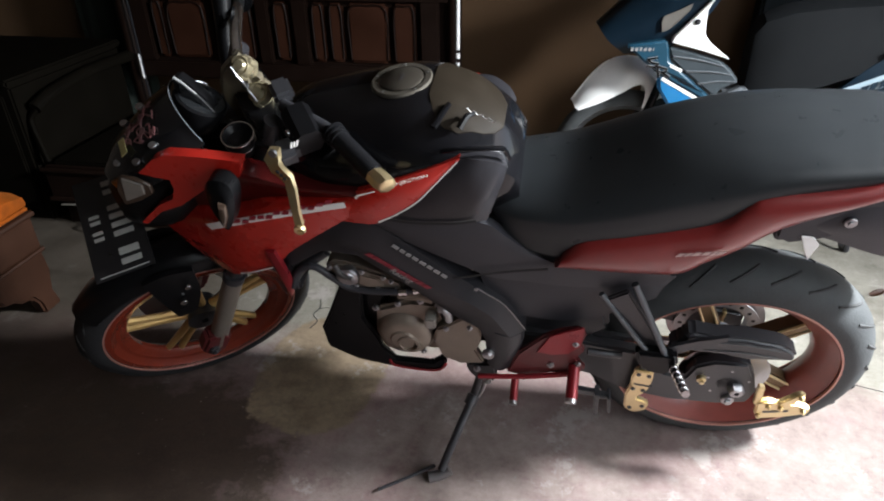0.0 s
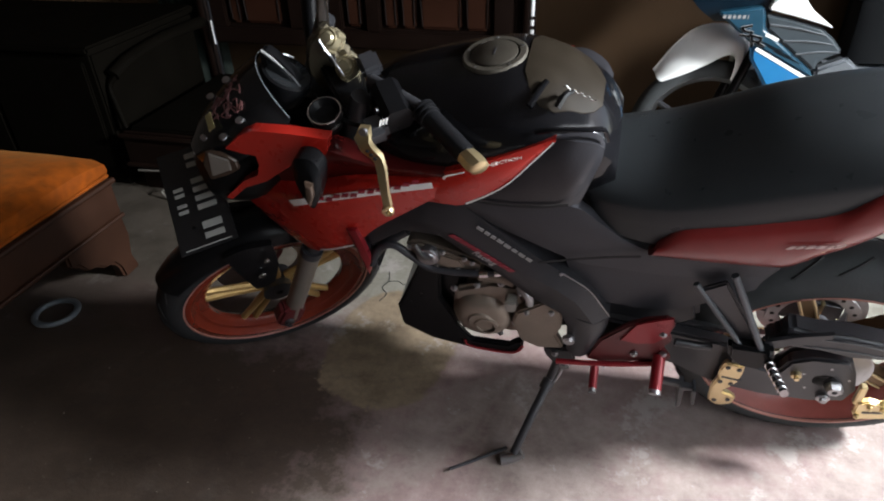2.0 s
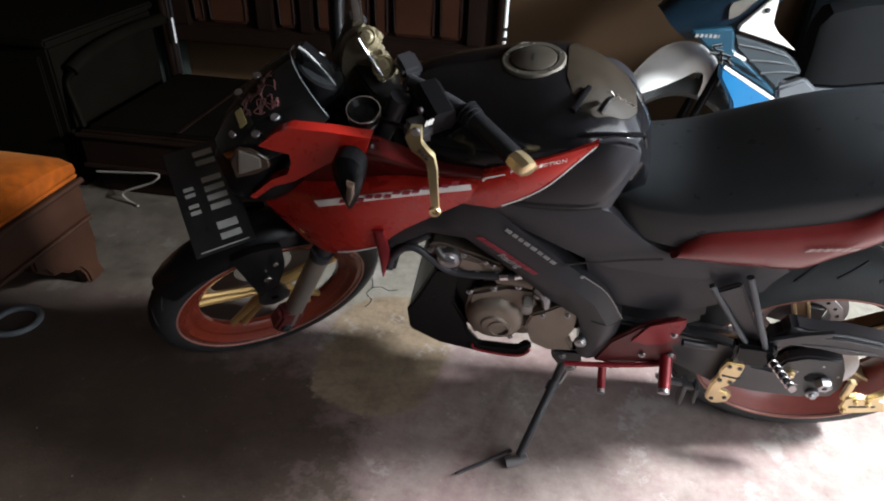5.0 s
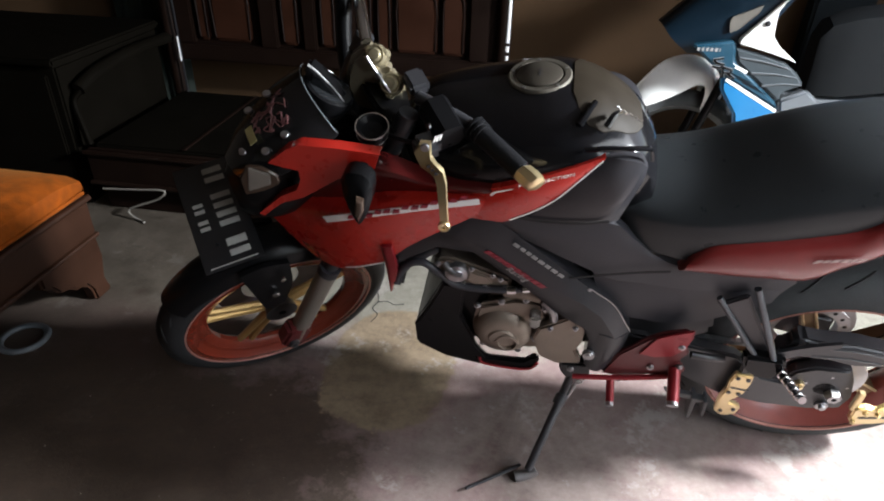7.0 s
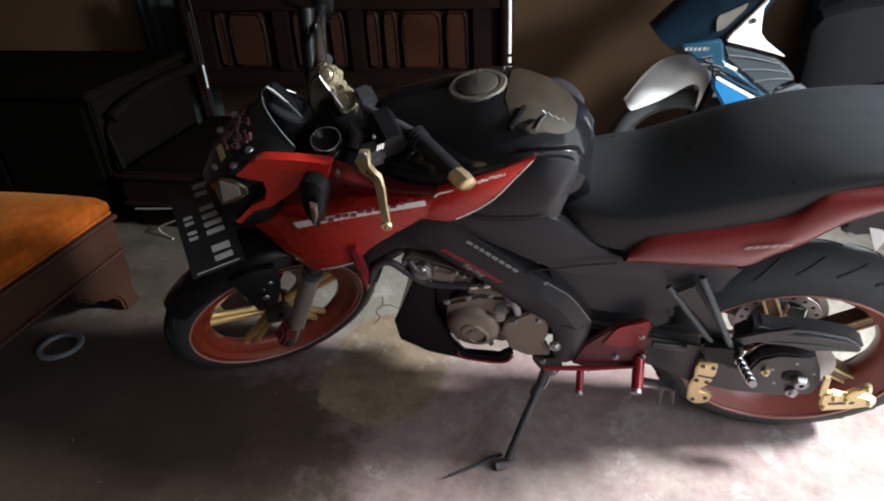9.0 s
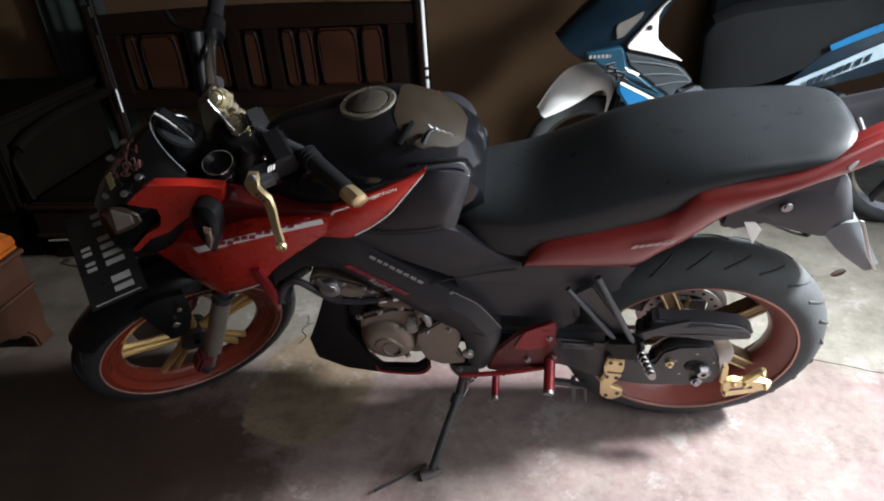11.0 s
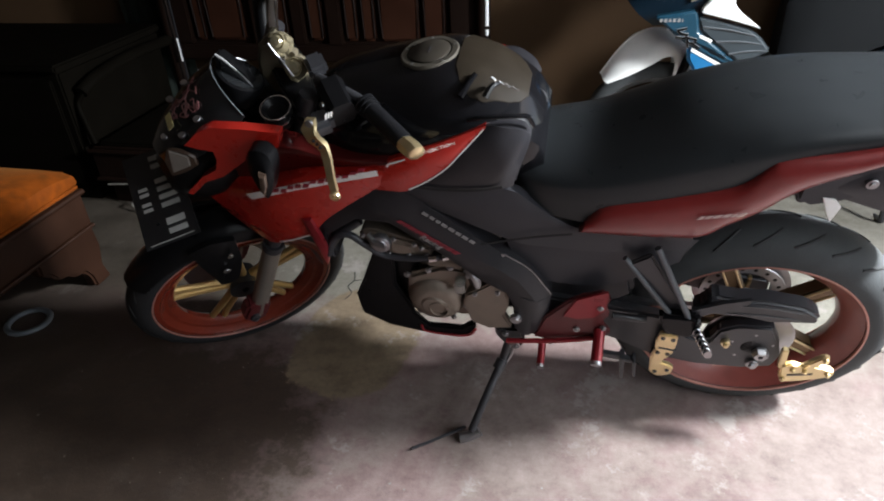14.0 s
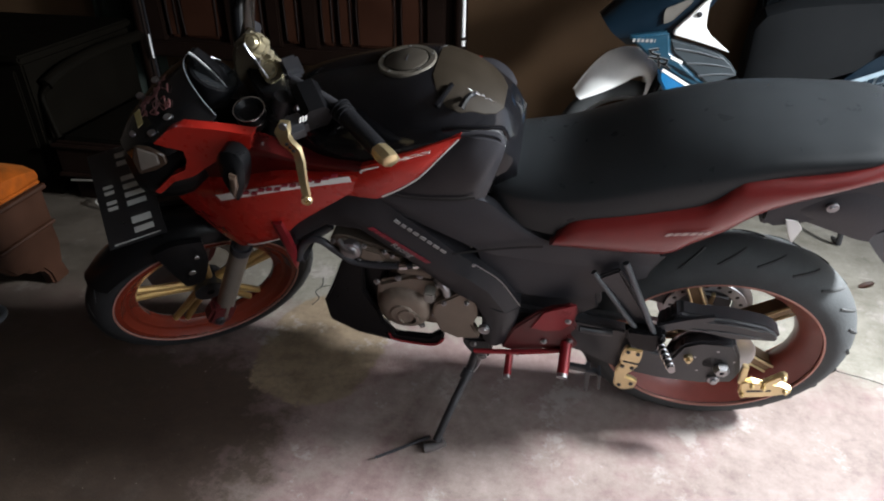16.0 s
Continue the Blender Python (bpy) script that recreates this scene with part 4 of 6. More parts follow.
BELLY = [(-0.188, 0.547), (-0.223, 0.462), (-0.255, 0.396), (-0.253, 0.325), (-0.187, 0.284), (-0.107, 0.268), (-0.007, 0.270), (0.020, 0.284), (0.029, 0.303), (0.027, 0.326), (0.010, 0.322), (-0.006, 0.302), (-0.090, 0.300), (-0.118, 0.345), (-0.124, 0.380), (-0.150, 0.446), (-0.141, 0.543)]
belly = part("belly_cowl", slab(BELLY, -0.122, -0.106, 0.005), M_DEEP, bike, "matte black belly cowl")
part("cowl_far_side", slab(BELLY, 0.106, 0.122, 0.005), M_DEEP, belly)
# two added black blocks keep the slits round the engine dark
part("cowl_filler", slab([(-0.165, 0.530), (-0.170, 0.440), (-0.140, 0.345), (-0.100, 0.335), (-0.095, 0.530)], -0.098, 0.098, 0.004), M_DEEP, belly)
part("case_filler", slab([(0.070, 0.345), (0.070, 0.500), (0.135, 0.500), (0.135, 0.345)], -0.080, 0.080, 0.006), M_DEEP, eng, "black filler behind the engine case")
part("cowl_front", slab([(-0.188, 0.545), (-0.223, 0.462), (-0.253, 0.396), (-0.251, 0.327), (-0.187, 0.288), (-0.190, 0.315), (-0.230, 0.340), (-0.232, 0.392), (-0.205, 0.455), (-0.172, 0.540)], -0.107, 0.107, 0.004), M_DEEP, belly)
part("cowl_lip", tube([(-0.108, -0.121, 0.300), (-0.100, -0.123, 0.280), (-0.060, -0.1235, 0.274), (-0.010, -0.1235, 0.274), (0.014, -0.1235, 0.284), (0.026, -0.122, 0.304)], 0.0055, 8, 5, flat=0.6), M_REDMETAL, belly, "red lower lip")
part("frame_bolt", lathe([(0.0001, -0.008), (0.007, -0.008), (0.008, -0.006), (0.012, -0.006), (0.013, -0.003), (0.013, 0.004), (0.0001, 0.004)], 24, (0.128, -0.147, 0.398), closed=False), M_STEEL, bike, "bright round frame bolt")

# side stand
stand = part("side_stand", tube([(0.108, -0.118, 0.275), (0.092, -0.150, 0.222), (0.060, -0.225, 0.168), (0.032, -0.288, 0.112)], 0.011, 12, 4, r2=0.0095), M_BLKMETAL, bike, "black steel side stand")
part("stand_pivot", slab([(0.075, 0.325), (0.075, 0.295), (0.10, 0.255), (0.135, 0.250), (0.145, 0.29), (0.14, 0.33)], -0.128, -0.096, 0.006), M_BLKMETAL, stand)
bolt((0.122, -0.128, 0.268), 0.012, M_STEEL, stand)
bolt((0.100, -0.1285, 0.312), 0.008, M_STEEL, stand)
part("stand_collar", tube([(0.093, -0.147, 0.226), (0.084, -0.166, 0.212)], 0.0145, 12, 1), M_BLKMETAL, stand)
part("stand_hook", tube([(0.118, -0.132, 0.255), (0.112, -0.140, 0.235), (0.098, -0.156, 0.216)], 0.004, 8, 3), M_STEEL, stand, "steel spring")
# dark rod just above the floor draws a branch of the stand's shadow
part("shadow_rod", tube([(0.012, -0.272, 0.096), (-0.045, -0.313, 0.102), (-0.105, -0.354, 0.109)], 0.0075, 8, 3, r2=0.006, flat=0.6), M_BLKMETAL, stand, "dark rod laid where the stand's shadow falls")
part("stand_foot", tube([(0.050, -0.282, 0.104), (0.028, -0.294, 0.096), (0.004, -0.302, 0.093)], 0.013, 12, 3), M_STEEL, stand, "worn steel foot")

part("swingarm_pivot", slab([(0.12, 0.34), (0.12, 0.52), (0.22, 0.56), (0.36, 0.53), (0.38, 0.44), (0.30, 0.37)], -0.085, 0.085, 0.012), M_BLKMETAL, bike, "black swingarm pivot block")

# footrest bracket, gear lever
fr = part("footrest_bracket", slab([(0.165, 0.322), (0.190, 0.398), (0.239, 0.462), (0.268, 0.485), (0.311, 0.502), (0.327, 0.484), (0.321, 0.450), (0.329, 0.427), (0.314, 0.400), (0.337, 0.365), (0.323, 0.343), (0.264, 0.336), (0.215, 0.312)], -0.138, -0.124, 0.004), M_FOOT, bike, "dark red footrest bracket")
part("bracket_face", slab([(0.228, 0.414), (0.254, 0.476), (0.280, 0.492), (0.320, 0.514), (0.322, 0.486), (0.318, 0.446), (0.296, 0.418), (0.262, 0.408)], -0.142, -0.137, 0.003), M_REDMETAL, fr, "raised red face of the bracket")
part("gear_rod", tube([(0.105, -0.150, 0.312), (0.22, -0.148, 0.330), (0.318, -0.142, 0.352)], 0.006, 8, 2), M_REDMETAL, fr, "red gear linkage rod")
part("gear_toe", tube([(0.188, -0.140, 0.318), (0.188, -0.170, 0.305), (0.188, -0.195, 0.298)], 0.009, 10, 2), M_REDMETAL, fr, "short red toe peg")
part("toe_cap", tube([(0.188, -0.193, 0.2985), (0.188, -0.203, 0.296)], 0.0085, 10, 1), M_STEEL, fr)
part("footrest", tube([(0.312, -0.138, 0.375), (0.311, -0.165, 0.363), (0.309, -0.205, 0.348)], 0.013, 12, 2), M_REDMETAL, fr, "red footrest peg")
part("footrest_cap", tube([(0.309, -0.203, 0.3485), (0.3085, -0.213, 0.345)], 0.0125, 12, 1), M_STEEL, fr)
for x, z in ((0.308, 0.455), (0.318, 0.385), (0.262, 0.372), (0.206, 0.314)):
    bolt((x, -0.138, z), 0.0075, M_STEEL, fr)
part("linkage_arm", tube([(0.335, -0.130, 0.420), (0.375, -0.128, 0.415), (0.405, -0.12, 0.405)], 0.008, 10, 3), M_BLKMETAL, fr)
ph = part("heel_bracket", slab([(0.300, 0.318), (0.364, 0.310), (0.366, 0.292), (0.318, 0.298)], -0.158, -0.146, 0.002), M_BLKMETAL, bike, "black lower bracket")
part("bracket_plate", slab([(0.362, 0.310), (0.373, 0.308), (0.377, 0.226), (0.368, 0.226)], -0.165, -0.135, 0.002), M_BLKMETAL, ph)
part("bracket_plate", slab([(0.390, 0.300), (0.398, 0.299), (0.404, 0.238), (0.397, 0.240)], -0.165, -0.135, 0.002), M_BLKMETAL, ph)
part("bracket_web", slab([(0.372, 0.298), (0.392, 0.297), (0.394, 0.285), (0.373, 0.285)], -0.158, -0.142, 0.002), M_BLKMETAL, ph)
part("link_rod", tube([(0.20, -0.05, 0.30), (0.28, -0.06, 0.262), (0.34, -0.06, 0.29), (0.36, -0.06, 0.33)], 0.008, 8, 4), M_BLKMETAL, bike, "black curved exhaust stay")

# passenger footrest struts and knurled peg
ps = part("passenger_strut", tube([(0.398, -0.128, 0.640), (0.445, -0.138, 0.540), (0.492, -0.146, 0.438)], 0.0068, 12, 2), M_STRUT, bike, "grey tubular passenger footrest strut")
part("lower_strut", tube([(0.342, -0.125, 0.602), (0.395, -0.134, 0.530), (0.450, -0.142, 0.455)], 0.0058, 12, 2), M_STRUT, ps)
part("strut_gusset", slab([(0.39, 0.62), (0.345, 0.585), (0.44, 0.455), (0.485, 0.45)], -0.130, -0.118, 0.004), M_BLKMETAL, ps)
part("strut_joint", slab([(0.425, 0.465), (0.505, 0.465), (0.515, 0.430), (0.495, 0.395), (0.455, 0.40), (0.43, 0.43)], -0.155, -0.125, 0.007), M_DEEP, ps)
P0, P1 = Vector((0.502, -0.150, 0.428)), Vector((0.510, -0.246, 0.476))
peg = part("passenger_peg", tube([P0, P1], 0.0078, 10, 1), M_CHROME, bike, "knurled bright passenger peg")
for i in range(1, 11, 2):
    part("peg_ring", tube([P0.lerp(P1, i / 11), P0.lerp(P1, (i + 0.8) / 11)], 0.0096, 10, 1), M_CHROME, peg)
part("heel_guard", loft([[Vector((x, -0.132 + 0.004 * sgn, z)) for sgn, z in ((-1, zz - h), (-1, zz + h), (1, zz + h), (1, zz - h))] for x, zz, h in ((0.49, 0.452, 0.016), (0.54, 0.485, 0.012), (0.592, 0.512, 0.006))]), M_BLKMETAL, ps, "black heel guard")

# swingarm, chain cover, axle plates
sw = part("swingarm", slab([(0.18, 0.43), (0.34, 0.412), (0.44, 0.395), (0.510, 0.330), (0.552, 0.323), (0.565, 0.366), (0.60, 0.388), (0.67, 0.392), (0.690, 0.350), (0.708, 0.290), (0.700, 0.250), (0.638, 0.231), (0.535, 0.229), (0.44, 0.246), (0.35, 0.295), (0.18, 0.350)], -0.104, -0.074, 0.006), M_BLKMETAL, bike, "black swingarm")
part("swingarm_far", slab([(0.18, 0.43), (0.62, 0.355), (0.70, 0.345), (0.705, 0.275), (0.64, 0.262), (0.34, 0.33), (0.18, 0.365)], 0.075, 0.10, 0.010), M_BLKMETAL, sw)
cc = part("chain_cover", slab([(0.514, 0.470), (0.517, 0.494), (0.530, 0.503), (0.577, 0.495), (0.632, 0.498), (0.700, 0.488), (0.728, 0.473), (0.738, 0.455), (0.730, 0.442), (0.690, 0.438), (0.646, 0.432), (0.597, 0.442), (0.503, 0.444), (0.490, 0.456)], -0.124, -0.080, 0.008, seg=3), M_BLKMETAL, bike, "black chain cover")
for x0, z0, x1, z1 in ((0.560, 0.482, 0.700, 0.474), (0.56, 0.456, 0.70, 0.452)):
    part("cover_rib", tube([(x0, -0.1235, z0), ((x0 + x1) / 2, -0.1245, z0 + 0.003), (x1, -0.1235, z1)], 0.0022, 6, 3), M_BLKMETAL, cc)
part("hugger", tube([(0.495, -0.105, 0.440), (0.55, -0.108, 0.460), (0.60, -0.104, 0.470)], 0.007, 8, 3, flat=0.5), M_STRUT, cc, "grey stay")
hubc = part("hub_carrier", lathe([(0.0001, -0.018), (0.022, -0.018), (0.030, -0.012), (0.052, -0.010), (0.058, -0.004), (0.058, 0.012), (0.0001, 0.012)], 36, (0.641, -0.086, 0.318), closed=False), M_DEEP, rear, "black sprocket carrier")
for i in range(5):
    a = 2 * math.pi * i / 5 + 0.3
    bolt((0.641 + 0.044 * math.cos(a), -0.095, 0.318 + 0.044 * math.sin(a)), 0.0065, M_STEEL, rear)
part("sprocket", lathe([(0.055, -0.003), (0.092, -0.003), (0.096, -0.001), (0.096, 0.001), (0.092, 0.003), (0.055, 0.003)], 42, (0.641, -0.066, 0.305)), M_STEEL, rear, "dark steel sprocket")
for z0, z1 in ((0.402, 0.400), (0.345, 0.212)):
    run = tube([(0.20, -0.067, z0), (0.62, -0.067, z1)], 0.005, 6, 1)
    for i in range(34):
        f = i / 33
        x, z = 0.20 + 0.42 * f, z0 + (z1 - z0) * f
        slab([(x - 0.0055, z - 0.006), (x + 0.0055, z - 0.006), (x + 0.0055, z + 0.006), (x - 0.0055, z + 0.006)], -0.073, -0.061, 0.0, run)
    part("chain", run, M_STEEL, bike, "greasy drive chain")
bolt((0.585, -0.101, 0.330), 0.010, M_GOLD, sw, h=-0.012, label="small gold bolt")
bolt((0.655, -0.101, 0.262), 0.014, M_STEEL, sw, h=-0.012)
gc = part("gold_bracket", slab([(0.442, 0.365), (0.480, 0.360), (0.482, 0.330), (0.479, 0.296), (0.470, 0.275), (0.459, 0.262), (0.462, 0.250), (0.475, 0.248), (0.490, 0.236), (0.487, 0.210), (0.470, 0.199), (0.455, 0.197), (0.438, 0.212), (0.434, 0.269), (0.440, 0.304), (0.437, 0.332)], -0.128, -0.114, 0.003), M_GOLD, bike, "gold anodised chain guide bracket")
for x, z in ((0.450, 0.352), (0.472, 0.349), (0.446, 0.296), (0.468, 0.293), (0.450, 0.218), (0.476, 0.228)):
    part("bolt", disc((x, -0.1275, z), 0.005, -0.003, "Y", 10), M_BLKMETAL, gc)
part("bracket_slot", slab([(0.445, 0.318), (0.484, 0.312), (0.484, 0.307), (0.445, 0.313)], -0.1292, -0.126, 0.0), M_BLKMETAL, gc)
part("bracket_tab", slab([(0.45, 0.395), (0.475, 0.395), (0.475, 0.36), (0.45, 0.36)], -0.122, -0.112, 0.003), M_BLKMETAL, gc)
ga = part("axle_adjuster", slab([(0.704, 0.298), (0.724, 0.311), (0.745, 0.304), (0.772, 0.343), (0.783, 0.347), (0.790, 0.338), (0.772, 0.308), (0.787, 0.307), (0.808, 0.299), (0.813, 0.282), (0.790, 0.266), (0.758, 0.251), (0.723, 0.239), (0.708, 0.256)], -0.134, -0.120, 0.003), M_GOLD, bike, "gold anodised axle adjuster")
part("adjuster_fin", slab([(0.700, 0.285), (0.694, 0.350), (0.706, 0.352), (0.714, 0.290)], -0.130, -0.116, 0.002), M_GOLD, ga)
part("adjuster_slot", slab([(0.722, 0.272), (0.770, 0.286), (0.770, 0.280), (0.723, 0.266)], -0.1352, -0.132, 0.0), M_BLKMETAL, ga)
for x, z in ((0.716, 0.256), (0.728, 0.292), (0.752, 0.292), (0.798, 0.288), (0.780, 0.338)):
    bolt((x, -0.134, z), 0.006, M_GOLD, ga)
part("axle_nut", lathe([(0.006, -0.02), (0.014, -0.02), (0.018, -0.014), (0.018, 0.0), (0.006, 0.0)], 6, (0.662, -0.101, 0.305)), M_STEEL, bike, "steel axle nut")
bd = part("brake_disc", lathe([(0.068, -0.002), (0.094, -0.002), (0.094, 0.002), (0.068, 0.002)], 48, (0.641, 0.066, 0.305)), M_STEEL, rear, "thin steel brake disc")
for i in range(18):
    a = 2 * math.pi * i / 18
    part("disc_hole", disc((0.641 + 0.081 * math.cos(a), 0.0645, 0.305 + 0.081 * math.sin(a)), 0.005, -0.001, "Y", 8), M_GROOVE, bd)
part("brake_caliper", slab([(0.611, 0.360), (0.620, 0.361), (0.645, 0.322), (0.650, 0.344), (0.659, 0.346), (0.660, 0.305), (0.694, 0.272), (0.688, 0.257), (0.655, 0.292), (0.640, 0.308)], 0.072, 0.098, 0.003), M_GOLD, bike, "gold rear brake caliper bracket")

# rear mudguard with plate holder
rg = part("rear_mudguard", sheet([
    [(0.645, -0.072, 0.790), (0.715, -0.078, 0.838), (0.765, -0.078, 0.858), (0.800, -0.072, 0.850), (0.822, -0.060, 0.825)],
    [(0.640, -0.080, 0.768), (0.710, -0.090, 0.785), (0.765, -0.090, 0.790), (0.812, -0.084, 0.785), (0.838, -0.072, 0.775)],
    [(0.643, -0.076, 0.756), (0.700, -0.082, 0.744), (0.755, -0.084, 0.727), (0.808, -0.080, 0.711), (0.860, -0.070, 0.720)]], 0.150, 4), M_MATTE, bike, "black rear mudguard")
part("mud_flap", sheet([[(0.800, -0.080, 0.722), (0.830, -0.083, 0.745), (0.856, -0.076, 0.745)], [(0.848, -0.080, 0.668), (0.870, -0.084, 0.685), (0.893, -0.076, 0.690)], [(0.916, -0.068, 0.606), (0.926, -0.070, 0.612), (0.938, -0.064, 0.622)]], 0.13, 4), M_GREY, rg, "grey mud flap")
part("flap_edge", tube([(0.858, -0.083, 0.752), (0.880, -0.086, 0.705), (0.905, -0.080, 0.655), (0.930, -0.071, 0.616)], 0.004, 8, 3, flat=0.4), M_WPAINT, rg, "pale flap edge")
bolt((0.716, -0.089, 0.793), 0.010, M_STEEL, rg, label="round steel bolt")
part("plate_bracket", slab([(0.655, 0.752), (0.676, 0.750), (0.690, 0.733), (0.683, 0.696), (0.672, 0.715)], -0.088, -0.084, 0.001), M_WPAINT, rg, "pale steel stay")
under = part("undertail", slab([(0.610, 0.735), (0.610, 0.785), (0.635, 0.825), (0.80, 0.875), (0.80, 0.80), (0.69, 0.735), (0.64, 0.72)], -0.085, 0.085, 0.012), M_MATTE, bike, "black inner tail guard")

# ---- front end, turned with the bars ----
for y in (-0.096, 0.096):
    leg = part("fork_leg", tube([(-0.628, y, 0.285), (-0.500, y, 0.550)], 0.0225, 18, 1), M_FORK, bike, "grey fork leg", matrix=TURNED)
    part("fork_tube", tube([(-0.500, y, 0.550), (-0.300, y, 0.965)], 0.0175, 16, 1), M_BLKMETAL, leg)
    part("fork_foot", slab([(-0.66, 0.26), (-0.672, 0.295), (-0.640, 0.345), (-0.590, 0.345), (-0.585, 0.315), (-0.615, 0.262)], y - 0.022, y + 0.022, 0.008), M_FOOT, leg, "dark red fork foot")
    part("dust_seal", tube([(-0.506, y, 0.538), (-0.497, y, 0.557)], 0.0245, 18, 1), M_MATTE, leg)
    bolt((-0.640, y - math.copysign(0.02, -y), 0.292), 0.013, M_BLKMETAL, leg, h=math.copysign(0.010, y))
fen = []
for i in range(15):
    a = radians(42 + 92 * i / 14)
    r = 0.310 + 0.004 * math.sin(i / 14 * math.pi)
    w = 0.055 - 0.012 * abs(i / 7 - 1) ** 2
    cx, cz = -0.641, 0.292
    ring = []
    for k in range(9):
        b = radians(-90 + 180 * k / 8)
        ring.append(Vector((cx + (r - 0.045 + 0.045 * math.cos(b)) * math.cos(a), w * math.sin(b), cz + (r - 0.045 + 0.045 * math.cos(b)) * math.sin(a))))
    for k in range(8, -1, -1):
        b = radians(-90 + 180 * k / 8)
        ring.append(Vector((cx + (r - 0.049 + 0.045 * math.cos(b)) * math.cos(a), (w - 0.004) * math.sin(b), cz + (r - 0.049 + 0.045 * math.cos(b)) * math.sin(a))))
    fen.append(ring)
fender = part("front_mudguard", loft(fen), M_DEEP, bike, "black front mudguard", matrix=TURNED)
for side in (1, -1):
    part("mudguard_skirt", sheet([[(-0.680, -0.060, 0.590), (-0.630, -0.064, 0.600), (-0.575, -0.062, 0.575)], [(-0.670, -0.074, 0.52), (-0.630, -0.076, 0.525), (-0.585, -0.074, 0.51)], [(-0.664, -0.074, 0.435), (-0.645, -0.076, 0.432), (-0.618, -0.074, 0.435)]], 0.012, 4, side), M_DEEP, fender)
part("mudguard_bolt", disc((-0.628, -0.082, 0.505), 0.009, -0.006, "Y", 12), M_CHROME, fender, "bright bolt")
part("mudguard_bolt", disc((-0.600, -0.080, 0.555), 0.007, -0.006, "Y", 12), M_CHROME, fender, "bright bolt")

# number plate: plain pale bars on black
npm = TURNED @ Matrix.Translation((-0.664, 0.02, 0.722)) @ Matrix.Rotation(radians(3), 4, "Y")
plate = part("number_plate", box(-0.056, 0.056, -0.125, 0.125, -0.0015, 0.0015, 0.001), M_PLATE, bike, "black number plate with pale characters", matrix=npm)
for widths, gap, x0, x1, yy in (((0.013, 0.012, -0.010, 0.012, 0.012, 0.012, 0.012, -0.010, 0.016, 0.013), 0.0100, -0.002, 0.036, 0.108), ((0.008, 0.008, -0.004, 0.008, 0.008), 0.007, -0.040, -0.021, 0.030)):
    for w in widths:
        if w > 0:
            part("plate_character", box(x0, x1, yy - w, yy, 0.0015, 0.0026, 0), M_PLATETXT, plate)
        yy -= abs(w) + gap
part("plate_line", box(-0.045, 0.045, -0.1195, -0.1175, 0.0015, 0.0026, 0), M_PLATETXT, plate)
part("plate_stay", box(-0.05, 0.02, -0.02, 0.02, -0.03, -0.0015, 0.004), M_BLKMETAL, plate)

# headlight, smoked visor, dial
hl = part("headlight", body_loft([(-0.615, 0.850, 0.775, 0.018, 0.040, 0.034, 0.805), (-0.592, 0.872, 0.755, 0.034, 0.060, 0.048, 0.812), (-0.545, 0.888, 0.745, 0.045, 0.074, 0.060, 0.820), (-0.480, 0.900, 0.755, 0.045, 0.066, 0.056, 0.830), (-0.430, 0.900, 0.785, 0.036, 0.050, 0.044, 0.838)]), M_DEEP, bike, "black headlight housing", matrix=TURNED)
lens = part("headlight_lens", slab([(-0.518, 0.851), (-0.499, 0.882), (-0.473, 0.881), (-0.447, 0.866), (-0.447, 0.847), (-0.478, 0.828), (-0.517, 0.813)], -0.198, -0.190, 0.003, seg=3), M_AMBERL, bike, "brownish clear headlight lens")
part("lens_reflector", slab([(-0.495, 0.880), (-0.459, 0.868), (-0.462, 0.846), (-0.508, 0.825)], -0.2005, -0.196, 0.002), M_LENS, lens, "pale reflecting facet")
vis = bmesh.new()
V = []
for x, z, hw, dip in ((-0.605, 0.885, 0.050, 0.020), (-0.575, 0.918, 0.070, 0.028), (-0.538, 0.943, 0.082, 0.034), (-0.495, 0.970, 0.089, 0.037), (-0.462, 0.986, 0.088, 0.038), (-0.442, 0.996, 0.082, 0.036)):
    up = [Vector((x + 0.02 * abs(f) ** 2, hw * f, z - dip * f * f)) for f in (i / 6 - 1 for i in range(13))]
    V.append(up + [p - Vector((-0.002, 0, 0.003)) for p in up[::-1]])
visor = part("visor", loft(V, vis), M_VISOR, bike, "dark smoked visor", matrix=TURNED)
E1 = [Vector((-0.442 + 0.02 * f * f, 0.082 * f, 0.9975 - 0.036 * f * f)) for f in (i / 6 - 1 for i in range(13))]
part("visor_rim", tube(E1, 0.0010, 6, 2), M_GREY, visor, "thin pale visor edge")
for x, y, z in ((-0.500, -0.047, 0.958), (-0.538, -0.047, 0.934), (-0.500, 0.047, 0.958), (-0.538, 0.047, 0.934), (-0.572, -0.018, 0.917)):
    part("visor_bolt", disc((x, y, z - 0.002), 0.0070, 0.004, "Z", 12), M_STEEL, visor, "bright visor bolt")
part("visor_sticker", slab([(-0.007, -0.018), (0.008, -0.016), (0.007, 0.018), (-0.008, 0.016)], 0, 0.001, 0), M_YELLOW, visor, "small yellow sticker",
     matrix=Matrix.Translation((-0.550, -0.012, 0.9405)) @ Matrix.Rotation(radians(-35), 4, "Y") @ Matrix.Rotation(radians(90), 4, "X"))
random.seed(5)
for i in range(16):
    cx, cy = random.uniform(-0.545, -0.480), random.uniform(-0.032, 0.020)
    pts = []
    for k in range(4):
        x, y = cx + random.uniform(-0.012, 0.012), cy + random.uniform(-0.014, 0.014)
        pts.append((x, y, 0.9395 + (x + 0.538) * 0.64 - 0.045 * (y / 0.092) ** 2 + 0.0045))
    part("visor_decal", tube(pts, 0.0013, 5, 3), M_PINK, visor, "faded pink decal")
